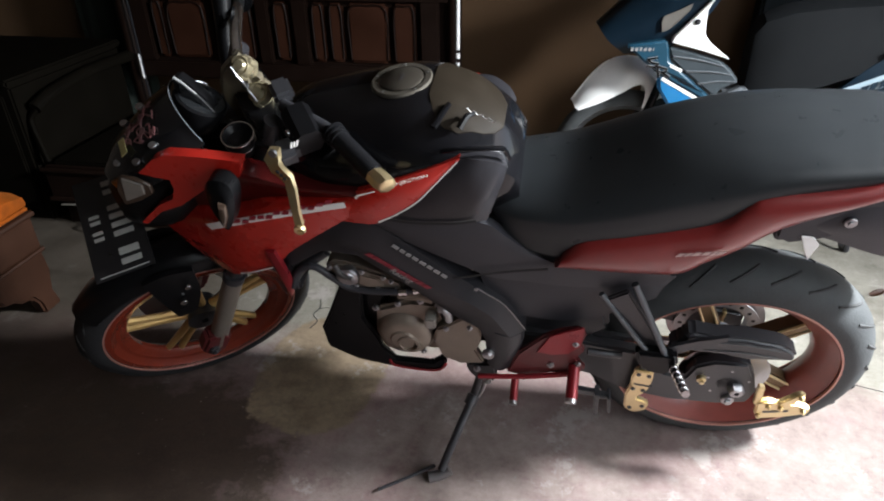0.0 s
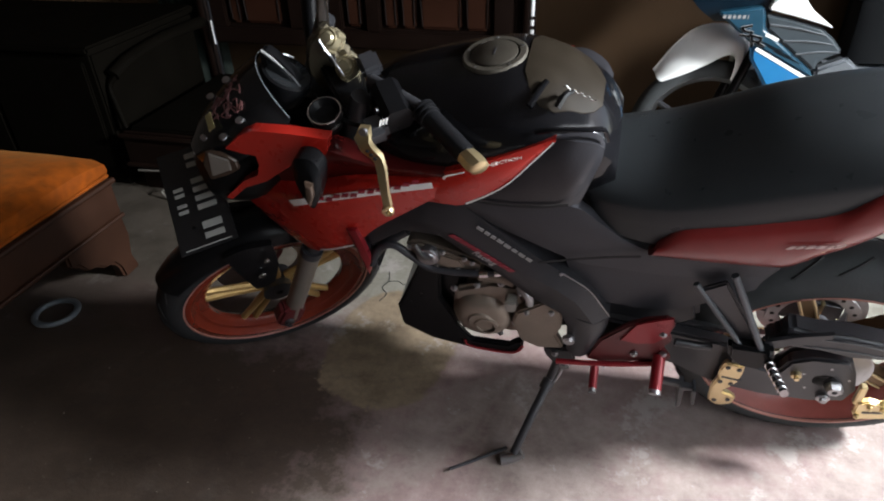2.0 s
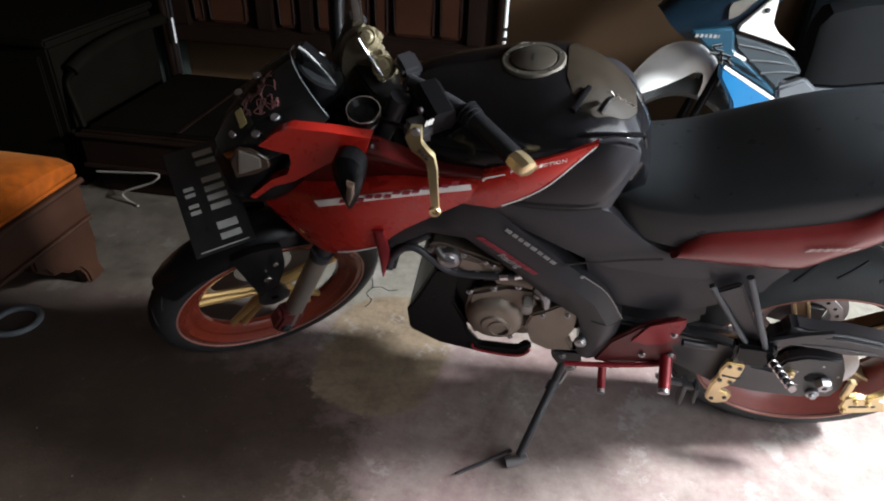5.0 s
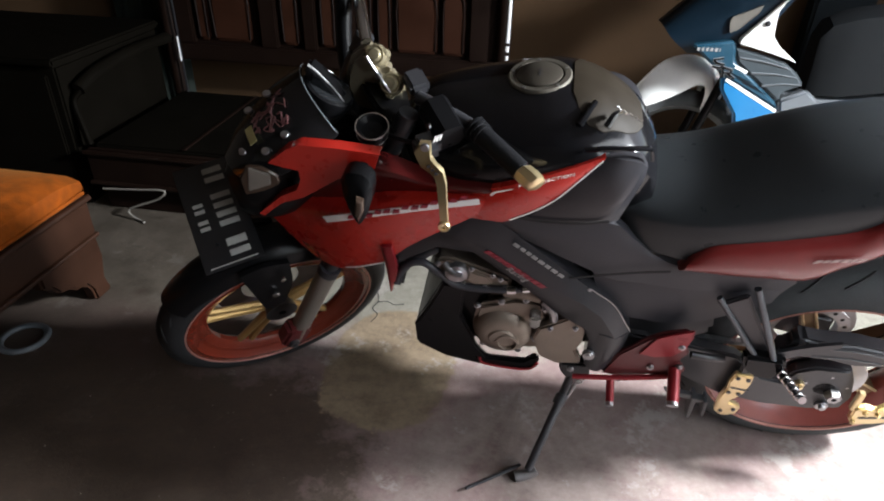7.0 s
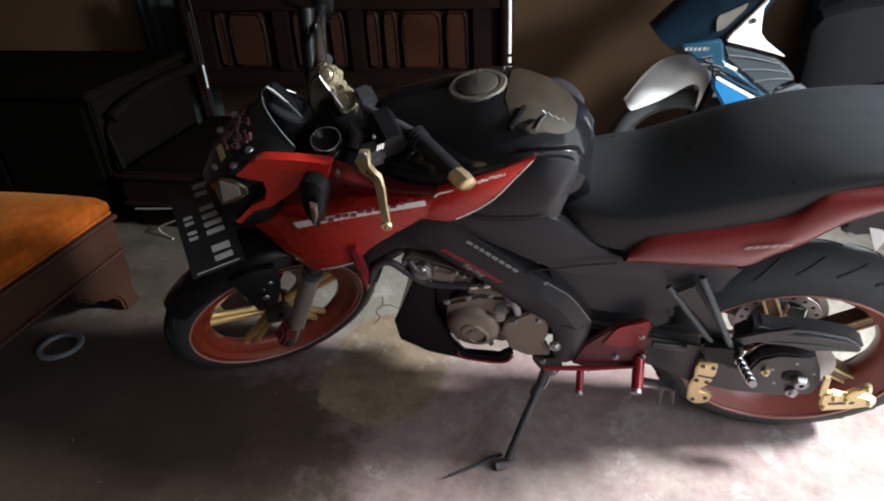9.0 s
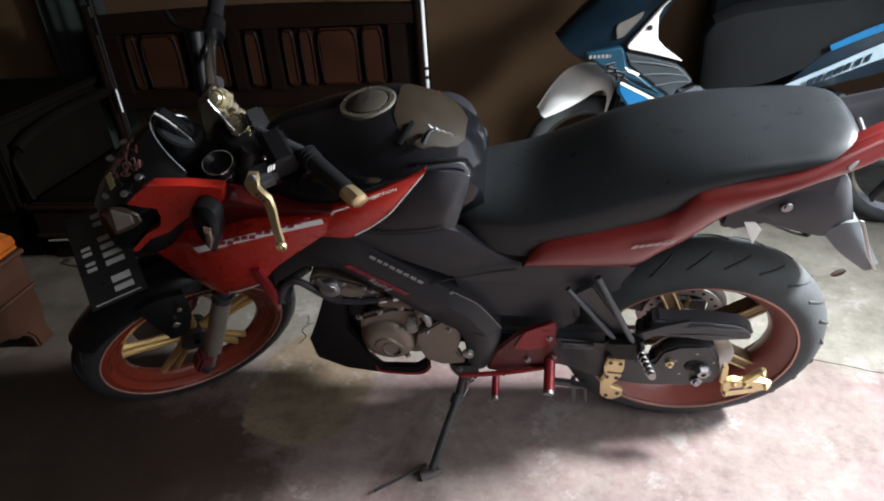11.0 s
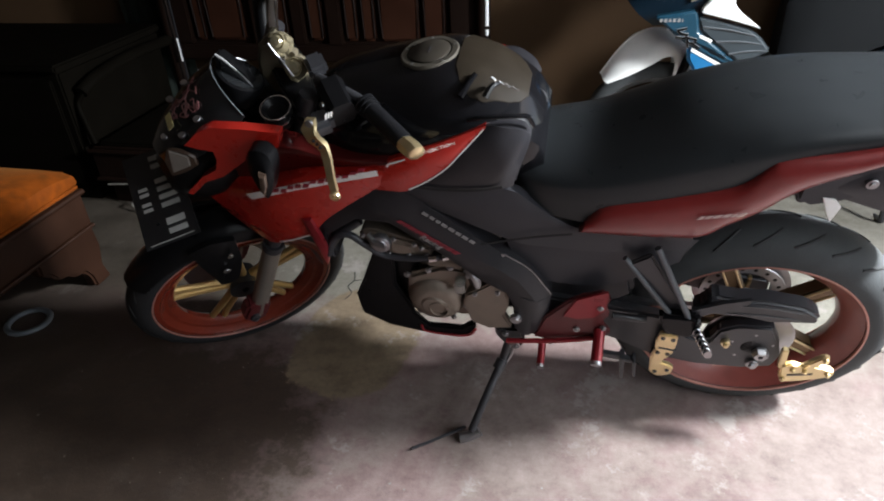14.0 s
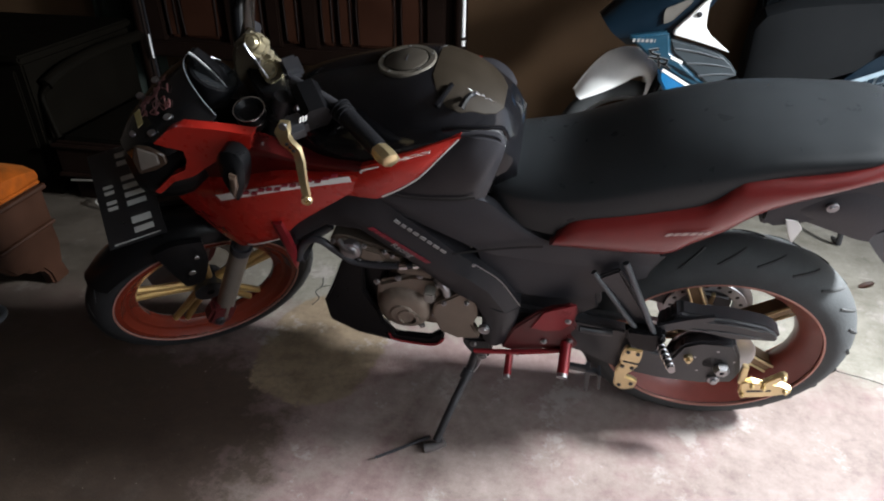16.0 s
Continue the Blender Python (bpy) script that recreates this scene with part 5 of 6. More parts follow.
DIALM = TURNED @ Matrix.Translation((-0.400, 0.015, 0.955)) @ Matrix.Rotation(radians(35), 4, "Y")
dial = part("dial", lathe([(0.0001, 0.0), (0.036, 0.0), (0.040, 0.005), (0.045, 0.003), (0.047, -0.006), (0.040, -0.045), (0.0001, -0.05)], 36, (0, 0, 0), axis="Z", closed=False), M_DEEP, bike, "black instrument dial", matrix=DIALM)
part("dial_glass", lathe([(0.0001, 0.0065), (0.028, 0.0062), (0.040, 0.0055), (0.040, 0.002), (0.0001, 0.002)], 32, (0, 0, 0), axis="Z", closed=False), M_DIAL, dial, "dark dial face")
part("dial_rim", tube([(0.043 * math.cos(radians(a)), 0.043 * math.sin(radians(a)), 0.006) for a in range(60, 150, 15)], 0.0018, 6, 2), M_CHROME, dial, "bright arc of the rim")

pod = part("gauge_pod", slab([(-0.410, 1.004), (-0.389, 0.986), (-0.369, 0.959), (-0.355, 0.927), (-0.370, 0.914), (-0.396, 0.920), (-0.416, 0.954), (-0.422, 0.984)], -0.075, -0.045, 0.006), M_DEEP, bike, "black gauge housing")
part("pod_glass", slab([(-0.405, 0.990), (-0.390, 0.976), (-0.374, 0.952), (-0.364, 0.930), (-0.374, 0.922), (-0.394, 0.930), (-0.410, 0.958)], -0.0765, -0.074, 0.001), M_DIAL, pod, "dark gauge glass")
part("pod_rim", tube([(-0.409, -0.0755, 1.003), (-0.397, -0.076, 0.994), (-0.389, -0.076, 0.985), (-0.378, -0.076, 0.972)], 0.0022, 6, 3, r2=0.0014), M_BRIGHT, pod, "bright upper rim")
part("pod_rim", tube([(-0.378, -0.076, 0.972), (-0.368, -0.076, 0.958), (-0.357, -0.076, 0.938), (-0.355, -0.076, 0.926)], 0.0011, 6, 3), M_STEEL, pod)

# bars, levers, switches
hb = part("handlebar", tube([(-0.187, -0.300, 0.982), (-0.219, -0.190, 0.982), (-0.245, -0.135, 0.980), (-0.262, -0.105, 0.978), (-0.275, -0.080, 0.974)], 0.0115, 12, 4), M_BLKMETAL, bike, "black handlebar", matrix=TURNED)
part("right_bar", tube([(-0.310, 0.060, 0.985), (-0.300, 0.100, 0.984), (-0.282, 0.165, 0.972), (-0.262, 0.235, 0.950)], 0.0105, 12, 4), M_CHROME, hb, "chromed bar stub")
part("right_switch", tube([(-0.262, 0.230, 0.950), (-0.250, 0.262, 0.944), (-0.243, 0.285, 0.938)], 0.024, 14, 3), M_DEEP, hb, "black switch housing")
part("master_cylinder", tube([(-0.292, 0.215, 0.990), (-0.305, 0.190, 0.960), (-0.330, 0.140, 0.900), (-0.345, 0.09, 0.85)], 0.018, 12, 4, r2=0.012), M_DEEP, hb, "black hose and master cylinder")
part("right_grip", tube([(-0.242, 0.285, 0.938), (-0.225, 0.340, 0.925), (-0.205, 0.395, 0.910)], 0.0175, 14, 3), M_RUBBER, hb, "black rubber grip")
part("brake_lever", tube([(-0.285, 0.255, 0.945), (-0.300, 0.285, 0.945), (-0.318, 0.330, 0.935), (-0.322, 0.40, 0.92)], 0.006, 8, 4), M_DEEP, hb, "black brake lever")
grip = part("left_grip", tube([(-0.219, -0.190, 0.982), (-0.194, -0.284, 0.982)], 0.0165, 16, 1), M_RUBBER, hb, "black rubber grip")
for f in (0.0, 0.08, 0.16):
    p = Vector((-0.222, -0.178, 0.982)).lerp(Vector((-0.194, -0.284, 0.982)), f)
    q = Vector((-0.222, -0.178, 0.982)).lerp(Vector((-0.194, -0.284, 0.982)), f + 0.035)
    part("grip_ring", tube([p, q], 0.0205 - f * 0.01, 16, 1), M_RUBBER, hb)
part("bar_end", loft([[Vector((-0.194, -0.284, 0.982)).lerp(Vector((-0.184, -0.318, 0.982)), f) + Vector((math.cos(a) * 0.96, math.sin(a) * 0.28, 0)) * r * math.cos(b) + Vector((0, 0, 1)) * r * math.sin(b) for a, b in ((0.0, 2 * math.pi * j / 8) for j in range(8))] for f, r in ((0, 0.013), (0.08, 0.017), (0.55, 0.0185), (0.92, 0.0165), (1.0, 0.012))]), M_GOLD, hb, "gold faceted bar end")
part("left_switch", bevel(loft([[Vector((-0.262 + dx, -0.125 + dy, 0.982 + dz)) for dx, dz in ((-0.018, -0.026), (0.014, -0.027), (0.023, -0.014), (0.024, 0.006), (0.015, 0.020), (-0.012, 0.021), (-0.024, 0.010), (-0.026, -0.010))] for dy in (-0.055, -0.045, -0.03, 0.0, 0.014)]), 0.004), M_DEEP, hb, "black switch housing")
part("switch_button", tube([(-0.280, -0.150, 0.985), (-0.292, -0.152, 0.988)], 0.006, 10, 1), M_STEEL, hb)
part("switch_mark", glyphs([0.003, 0.003, 0.003], -0.296, 0.985, -0.181, 0.012, 0.002, bmesh.new(), (1, 0), (0.3, 1)), M_WHITE, hb, "small pale mark")
part("clamp_cap", box(-0.285, -0.250, -0.075, -0.030, 0.968, 0.992, 0.006), M_BLKMETAL, hb, "dark bar clamp")
part("lever_perch", box(-0.322, -0.282, -0.190, -0.150, 0.950, 0.985, 0.008), M_BLKMETAL, hb, "black lever perch")
lev = part("clutch_lever", loft([[Vector((x - w * nx, y, z - w * nz)), Vector((x + w * nx, y, z + w * nz)), Vector((x + w * nx, y + d, z + w * nz)), Vector((x - w * nx, y + d, z - w * nz))]
                                  for x, y, z, w, nx, nz, d in ((-0.191, -0.215, 0.968, 0.008, 1.0, 0.0, 0.014), (-0.194, -0.220, 0.956, 0.012, 1.0, 0.0, 0.014), (-0.188, -0.228, 0.946, 0.011, 0.7, 0.7, 0.012), (-0.176, -0.235, 0.941, 0.009, 0.45, 0.89, 0.010), (-0.166, -0.240, 0.934, 0.0085, 0.75, 0.66, 0.010),
                                                                (-0.161, -0.248, 0.920, 0.007, 1.0, 0.1, 0.009), (-0.157, -0.262, 0.890, 0.006, 1.0, 0.05, 0.009), (-0.155, -0.267, 0.864, 0.006, 1.0, 0.0, 0.009))]), M_GOLD, bike, "gold anodised clutch lever")
part("lever_ring", lathe([(0.0042, -0.004), (0.0085, -0.0045), (0.0100, 0.0), (0.0085, 0.0045), (0.0042, 0.004)], 20, (-0.155, -0.266, 0.857)), M_GOLD, lev, "gold ring end of the lever")
for x, y, z in ((-0.182, -0.2335, 0.9445), (-0.176, -0.2365, 0.941), (-0.170, -0.2395, 0.937)):
    part("lever_hole", disc((x, y + 0.001, z), 0.0032, -0.002, "Y", 10), M_BLKMETAL, lev)
part("lever_pivot", disc((-0.190, -0.214, 0.966), 0.007, -0.005, "Y", 12), M_STEEL, lev)
# brake fluid reservoir: two pale knobs on a bracket
knob_tilt = Matrix.Rotation(radians(50), 4, "X")
rv = part("brake_reservoir", slab([(-0.355, 0.988), (-0.332, 1.008), (-0.312, 1.010), (-0.292, 0.993), (-0.297, 0.965), (-0.275, 0.955), (-0.272, 0.934), (-0.287, 0.910), (-0.299, 0.890), (-0.350, 0.882), (-0.371, 0.926), (-0.366, 0.960)], -0.022, 0.012, 0.009, seg=3), M_AMBERD, bike, "dull pale reservoir bracket")
for name, at, r in (("reservoir_knob", (-0.308, -0.022, 0.996), 0.0195), ("reservoir_cap", (-0.282, -0.036, 0.953), 0.0215)):
    kb = part(name, lathe([(0.0001, 0.018), (r * 0.45, 0.0175), (r * 0.62, 0.012), (r * 0.80, 0.013), (r * 0.97, 0.006), (r, -0.004), (r * 0.86, -0.010), (r * 0.92, -0.022), (0.0001, -0.024)], 20, axis="Z", closed=False), M_AMBER, rv, "pale gold knob", matrix=Matrix.Translation(at) @ knob_tilt)
    for i in range(3):
        part("knob_lobe", lathe([(0.0001, 0.012), (0.006, 0.010), (0.0085, 0.003), (0.0085, -0.012), (0.0001, -0.012)], 12, (r * 0.78 * math.cos(i * 2.1 + 0.4), r * 0.78 * math.sin(i * 2.1 + 0.4), 0.0), axis="Z", closed=False), M_AMBER, rv, matrix=Matrix.Translation(at) @ knob_tilt)
# added steel line that gives the knobs their highlight
part("reservoir_glint", tube([(-0.318, -0.043, 1.007), (-0.309, -0.047, 0.992), (-0.302, -0.047, 0.980), (-0.290, -0.056, 0.968), (-0.279, -0.060, 0.952)], 0.0022, 8, 4), M_STEEL, rv, "thin steel line for the knobs' highlight")
part("reservoir_screw", disc((0, 0, 0), 0.006, 0.005, "Z", 12), M_BLKMETAL, rv, matrix=Matrix.Translation((-0.300, -0.044, 0.972)) @ knob_tilt)
cup = part("fork_cup", lathe([(0.0001, -0.03), (0.022, -0.03), (0.027, -0.005), (0.028, 0.008), (0.025, 0.010), (0.018, 0.0), (0.0001, -0.004)], 32, (-0.365, -0.092, 0.950), axis="Z", closed=False), M_DEEP, bike, "black cup with bright rims", matrix=TURNED)
part("cup_rim", lathe([(0.0265, 0.008), (0.0285, 0.008), (0.0285, 0.0105), (0.0265, 0.0105)], 32, (-0.365, -0.092, 0.950), axis="Z"), M_CHROME, cup, "bright rim")
part("cup_band", lathe([(0.024, -0.012), (0.0268, -0.012), (0.0275, -0.008), (0.024, -0.008)], 32, (-0.365, -0.092, 0.950), axis="Z"), M_CHROME, cup)
part("top_yoke", slab([(-0.110, -0.018), (-0.110, 0.018), (-0.03, 0.035), (0.03, 0.035), (0.110, 0.018), (0.110, -0.018), (0.03, -0.03), (-0.03, -0.03)], 0.0, 0.022, 0.005), M_DEEP, bike, "black top yoke",
     matrix=TURNED @ Matrix.Translation((-0.312, 0, 0.925)) @ Matrix.Rotation(radians(90), 4, "Z") @ Matrix.Rotation(radians(90), 4, "X"))
part("clutch_cable", tube([(-0.300, -0.165, 0.965), (-0.330, -0.130, 0.950), (-0.360, -0.06, 0.920), (-0.37, 0.02, 0.88)], 0.004, 8, 5), M_RUBBER, hb, "black clutch cable")


# ---- behind the motorcycle: settee, scooter, door, curtain ----
def carved_settee():
    s = thing("wooden_settee", "dark varnished wooden settee with carved back panels against the wall", "settee")
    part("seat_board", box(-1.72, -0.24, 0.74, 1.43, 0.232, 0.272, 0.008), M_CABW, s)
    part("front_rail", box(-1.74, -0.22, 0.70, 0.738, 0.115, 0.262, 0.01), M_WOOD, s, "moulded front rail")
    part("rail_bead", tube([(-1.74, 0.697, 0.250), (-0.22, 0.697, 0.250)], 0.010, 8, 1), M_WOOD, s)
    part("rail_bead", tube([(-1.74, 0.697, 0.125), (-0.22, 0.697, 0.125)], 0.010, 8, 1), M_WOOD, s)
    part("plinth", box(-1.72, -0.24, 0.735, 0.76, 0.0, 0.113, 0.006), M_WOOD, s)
    for x in (-1.745, -0.215):
        part("post", tube([(x, 1.45, 0.0), (x, 1.45, 0.45), (x, 1.455, 0.90)], 0.032, 12, 3), M_WOOD, s)
    part("back_rail", loft([[Vector((x, y, z)) for y, z in ((1.43, 0.776), (1.43, 0.850 + 0.02 * math.cos((x + 0.98) * 2.0)), (1.475, 0.854 + 0.02 * math.cos((x + 0.98) * 2.0)), (1.475, 0.776))] for x in (-1.72 + 0.0617 * i for i in range(25))]), M_WOOD, s, "curved top rail")
    part("lower_rail", box(-1.72, -0.24, 1.432, 1.472, 0.42, 0.50, 0.008), M_WOOD, s)
    part("back_board", box(-1.72, -0.24, 1.462, 1.478, 0.50, 0.777, 0.0), M_WOOD, s)
    for x0, x1 in ((-1.70, -1.62), (-1.30, -1.22), (-0.93, -0.86), (-0.36, -0.28), (-1.10, -1.04)):
        part("stile", box(x0, x1, 1.430, 1.464, 0.498, 0.779, 0.006), M_WOOD, s)
    for x0, x1 in ((-1.60, -1.545), (-1.525, -1.345), (-0.845, -0.785), (-0.765, -0.70), (-0.68, -0.50), (-0.48, -0.38), (-1.02, -0.95), (-1.20, -1.12)):
        p = part("back_panel", box(x0, x1, 1.440, 1.466, 0.515, 0.764, 0.012), M_WOODR, s, "raised carved panel")
        part("panel_bead", tube([(x0 + 0.008, 1.439, 0.53), (x0 + 0.008, 1.438, 0.735), ((x0 + x1) / 2, 1.437, 0.756), (x1 - 0.008, 1.438, 0.735), (x1 - 0.008, 1.439, 0.53)], 0.004, 6, 3), M_WOOD, p)
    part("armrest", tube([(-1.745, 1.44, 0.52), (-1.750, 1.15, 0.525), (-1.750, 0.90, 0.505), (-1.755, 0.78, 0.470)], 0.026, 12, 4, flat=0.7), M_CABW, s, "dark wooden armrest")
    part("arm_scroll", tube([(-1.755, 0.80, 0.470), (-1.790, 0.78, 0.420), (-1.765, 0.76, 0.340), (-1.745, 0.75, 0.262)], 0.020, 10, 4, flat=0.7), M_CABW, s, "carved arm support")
    for x in (-1.35, -1.04, -0.65):
        part("seat_slat_groove", box(x - 0.006, x + 0.006, 0.742, 1.42, 0.2725, 0.2765, 0.0), M_WOOD, s)
    return s


M_WOODR = mat("reddish_dark_wood", (0.030, 0.011, 0.006), 0.42, vary=0.5, scale=7, bump=0.15, coat=0.04, spec=0.2)
M_TRIM = mat("white_glint_paint", (0.88, 0.88, 0.88), 0.22, 0.0, vary=0.05, bump=0.0)
M_CURTAIN = mat("dark_green_cloth", (0.008, 0.014, 0.010), 1.0, vary=0.3, bump=0.4)
M_DOORP = mat("dark_grey_post_paint", (0.016, 0.019, 0.021), 0.85, vary=0.25, scale=4, bump=0.2, spec=0.08)
carved_settee()

# narrow trim strips beside the settee's posts, their glints painted as white lengths
for x, y, segs in ((-0.196, 1.425, ((0.30, 0.445), (0.468, 0.535), (0.552, 0.575), (0.59, 2.05))), (-1.690, 1.405, ((0.42, 0.53),))):
    t = thing("metal_trim_strip", "narrow metal strip beside the settee, its glint painted white", "trim strip", group="trim strips")
    part("back_strip", box(x - 0.004, x + 0.004, y + 0.006, y + 0.012, 0.0, 2.1, 0.001), M_BLKMETAL, t)
    for z0, z1 in segs:
        part("strip_glint", tube([(x, y, z0), (x, y, z1)], 0.0085 if x > -1 else 0.004, 12, 1), M_TRIM, t)

cab = thing("side_cabinet", "low dark wooden cabinet standing between the settee and the bench", "cabinet")
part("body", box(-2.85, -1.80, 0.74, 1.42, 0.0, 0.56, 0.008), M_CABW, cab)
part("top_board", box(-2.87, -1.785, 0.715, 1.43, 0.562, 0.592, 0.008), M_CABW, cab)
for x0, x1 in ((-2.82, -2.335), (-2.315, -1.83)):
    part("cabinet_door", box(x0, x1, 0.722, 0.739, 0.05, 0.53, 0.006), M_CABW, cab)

CURT = (-2.16, -1.80)
cur = thing("curtain", "dark green cloth curtain hanging beside the settee", "curtain")
folds = bmesh.new()
rings = []
for i in range(48):
    f = i / 47
    x = CURT[0] + (CURT[1] - CURT[0]) * f
    rings.append([Vector((x, 1.665 + 0.007 * math.sin(f * 26) + 0.012 * math.sin(f * 11 + 1.3) + dy, z)) for dy, z in ((0, 0.02), (0, 2.1), (0.006, 2.1), (0.006, 0.02))])
part("cloth", loft(rings, folds), M_CURTAIN, cur)
part("curtain_rod", tube([(CURT[0] - 0.1, 1.665, 2.12), (-1.70, 1.665, 2.12)], 0.012, 10, 1), M_BLKMETAL, cur)

structure("pillar_1", box(1.035, 1.27, 1.640, 1.749, 0.0, 2.698, 0.012), M_DOORP, "narrow dark grey painted post against the wall", "pillar")


# ---- the scooter ----
def ysheet(pts, y0, y1, w, material, parent, name, label=""):
    return part(name, slab(pts, y0, y1, w, seg=3), material, parent, label)


def build_scooter():
    s = thing("scooter", "blue and white underbone scooter parked by the wall", "scooter")
    fw = part("front_wheel", lathe([(0.215, -0.022), (0.222, -0.022), (0.205, 0), (0.222, 0.022), (0.215, 0.022), (0.196, 0.0)], 48, (0.497, 1.10, 0.27)), M_STEEL, s, "dull wheel rim")
    part("tyre", lathe([(0.2335 + 0.037 * math.cos(radians(a)), 0.036 * math.sin(radians(a))) for a in range(-110, 111, 20)] + [(0.214, 0.018), (0.214, -0.018)], 56, (0.497, 1.10, 0.27)), M_TYRE, fw)
    for i in range(3):
        a0 = 2 * math.pi * i / 3 + 0.5
        part("spoke", tube([(0.497 + r * math.cos(a0), 1.10, 0.27 + r * math.sin(a0)) for r in (0.03, 0.12, 0.205)], 0.016, 8, 2, flat=0.6), M_BLKMETAL, fw)
    part("brake_disc", lathe([(0.05, -0.002), (0.10, -0.002), (0.10, 0.002), (0.05, 0.002)], 36, (0.497, 1.045, 0.27)), M_STEEL, fw)
    for y in (1.035, 1.165):
        part("fork", tube([(0.50, y, 0.27), (0.60, y, 0.62)], 0.016, 10, 1), M_DEEP, s)
    # white mudguard: an arched shell
    crown = [(0.286, 0.496), (0.347, 0.589), (0.406, 0.645), (0.481, 0.664), (0.558, 0.641), (0.608, 0.577), (0.615, 0.508), (0.557, 0.470)]
    crease = [(0.301, 0.483), (0.372, 0.537), (0.432, 0.583), (0.487, 0.625), (0.537, 0.624), (0.574, 0.583), (0.584, 0.522), (0.545, 0.485)]
    hem = [(0.317, 0.474), (0.386, 0.503), (0.458, 0.542), (0.504, 0.572), (0.532, 0.576), (0.543, 0.561), (0.545, 0.530), (0.540, 0.490)]
    rows = [[(x, 1.10, z) for x, z in crown]] + [[(a[0] + (b[0] - a[0]) * f, 1.10 - 0.05 * f ** 1.5, a[1] + (b[1] - a[1]) * f * f) for a, b in zip(crown, crease)] for f in (0.5, 1.0)] + [[((a[0] + b[0]) / 2, 1.038, (a[1] + b[1]) / 2) for a, b in zip(crease, hem)], [(x, 1.035, z) for x, z in hem]]
    mg = part("front_mudguard", sheet(rows, 0.006, 4), M_WPAINT, s, "white front mudguard")
    part("mudguard_half", sheet([[(x, 2.20 - y, z) for x, y, z in r] for r in rows], -0.006, 4), M_WPAINT, mg)
    # front mask, inner shield, legshield
    mask = part("front_mask", sheet([
        [(0.350, 1.10, 0.775), (0.440, 1.10, 0.865), (0.545, 1.10, 0.950), (0.690, 1.10, 1.010)],
        [(0.362, 1.045, 0.765), (0.455, 1.035, 0.850), (0.560, 1.025, 0.930), (0.715, 1.02, 0.975)],
        [(0.395, 1.015, 0.730), (0.500, 0.99, 0.790), (0.600, 0.97, 0.855), (0.745, 0.96, 0.930)],
        [(0.450, 1.010, 0.690), (0.530, 0.985, 0.705), (0.615, 0.97, 0.740), (0.700, 0.955, 0.840)]], 0.02, 5), M_NAVY, s, "dark blue front mask")
    part("mask_half", sheet([
        [(0.350, 1.10, 0.775), (0.440, 1.10, 0.865), (0.545, 1.10, 0.950), (0.690, 1.10, 1.010)],
        [(0.362, 1.155, 0.765), (0.455, 1.165, 0.850), (0.560, 1.175, 0.930), (0.715, 1.18, 0.975)],
        [(0.395, 1.185, 0.730), (0.500, 1.21, 0.790), (0.600, 1.23, 0.855), (0.745, 1.24, 0.930)],
        [(0.450, 1.190, 0.690), (0.530, 1.215, 0.705), (0.615, 1.23, 0.740), (0.700, 1.245, 0.840)]], -0.02, 5), M_NAVY, mask)
    part("signal_lens", sheet([[(0.560, 0.970, 0.825), (0.60, 0.960, 0.845), (0.640, 0.952, 0.868)], [(0.555, 0.968, 0.805), (0.60, 0.958, 0.815), (0.635, 0.952, 0.850)], [(0.560, 0.965, 0.775), (0.585, 0.958, 0.790), (0.625, 0.952, 0.835)]], 0.01, 3), M_LENS, mask, "clear turn signal lens")
    ysheet([(0.755, 0.934), (0.702, 0.880), (0.688, 0.852), (0.689, 0.815), (0.693, 0.774), (0.718, 0.746), (0.785, 0.697), (0.690, 0.723), (0.593, 0.746), (0.595, 0.761), (0.650, 0.826), (0.697, 0.884)], 0.940, 0.972, 0.005, M_WPAINT, s, "inner_panel", "white inner leg shield panel")
    bolt((0.662, 0.940, 0.815), 0.009, M_BLKMETAL, s)
    ls = ysheet([(0.448, 0.732), (0.581, 0.755), (0.590, 0.720), (0.596, 0.686), (0.680, 0.622), (0.765, 0.556), (0.767, 0.536), (0.670, 0.586), (0.574, 0.633), (0.515, 0.677)], 0.944, 0.985, 0.008, M_TEAL, s, "leg_shield", "teal blue leg shield")
    side = ysheet([(0.584, 0.733), (0.670, 0.716), (0.756, 0.693), (0.800, 0.660), (0.832, 0.623), (0.770, 0.594), (0.768, 0.558), (0.684, 0.622), (0.600, 0.686)], 0.948, 0.990, 0.008, M_GREYB, s, "shield_side", "dark grey ribbed shield side")
    for x0, z0, x1, z1 in ((0.606, 0.700, 0.775, 0.672), (0.655, 0.652, 0.800, 0.646), (0.700, 0.612, 0.822, 0.624)):
        part("shield_fin", tube([(x0, 0.948, z0), ((x0 + x1) / 2, 0.944, (z0 + z1) / 2 + 0.006), (x1, 0.948, z1)], 0.006, 6, 3, r2=0.003, flat=0.6), M_GREY, side, "lighter grey rib")
    part("shield_line", ribbon([(0.600, 0.9425, 0.672), (0.640, 0.9425, 0.655)], 0.010), M_WPAINT, ls, "short white stripe")
    for k in range(3):
        part("shield_streak", ribbon([(0.590 + 0.022 * k, 0.9425, 0.650 - 0.014 * k), (0.66 + 0.03 * k, 0.9425, 0.622 - 0.018 * k)], 0.003), M_DEEP, ls, "thin dark streak")
    ysheet([(0.769, 0.565), (0.851, 0.606), (0.897, 0.571), (0.906, 0.532), (0.860, 0.480), (0.792, 0.460)], 0.955, 1.0, 0.01, M_GREY, s, "step_panel", "light grey step panel")
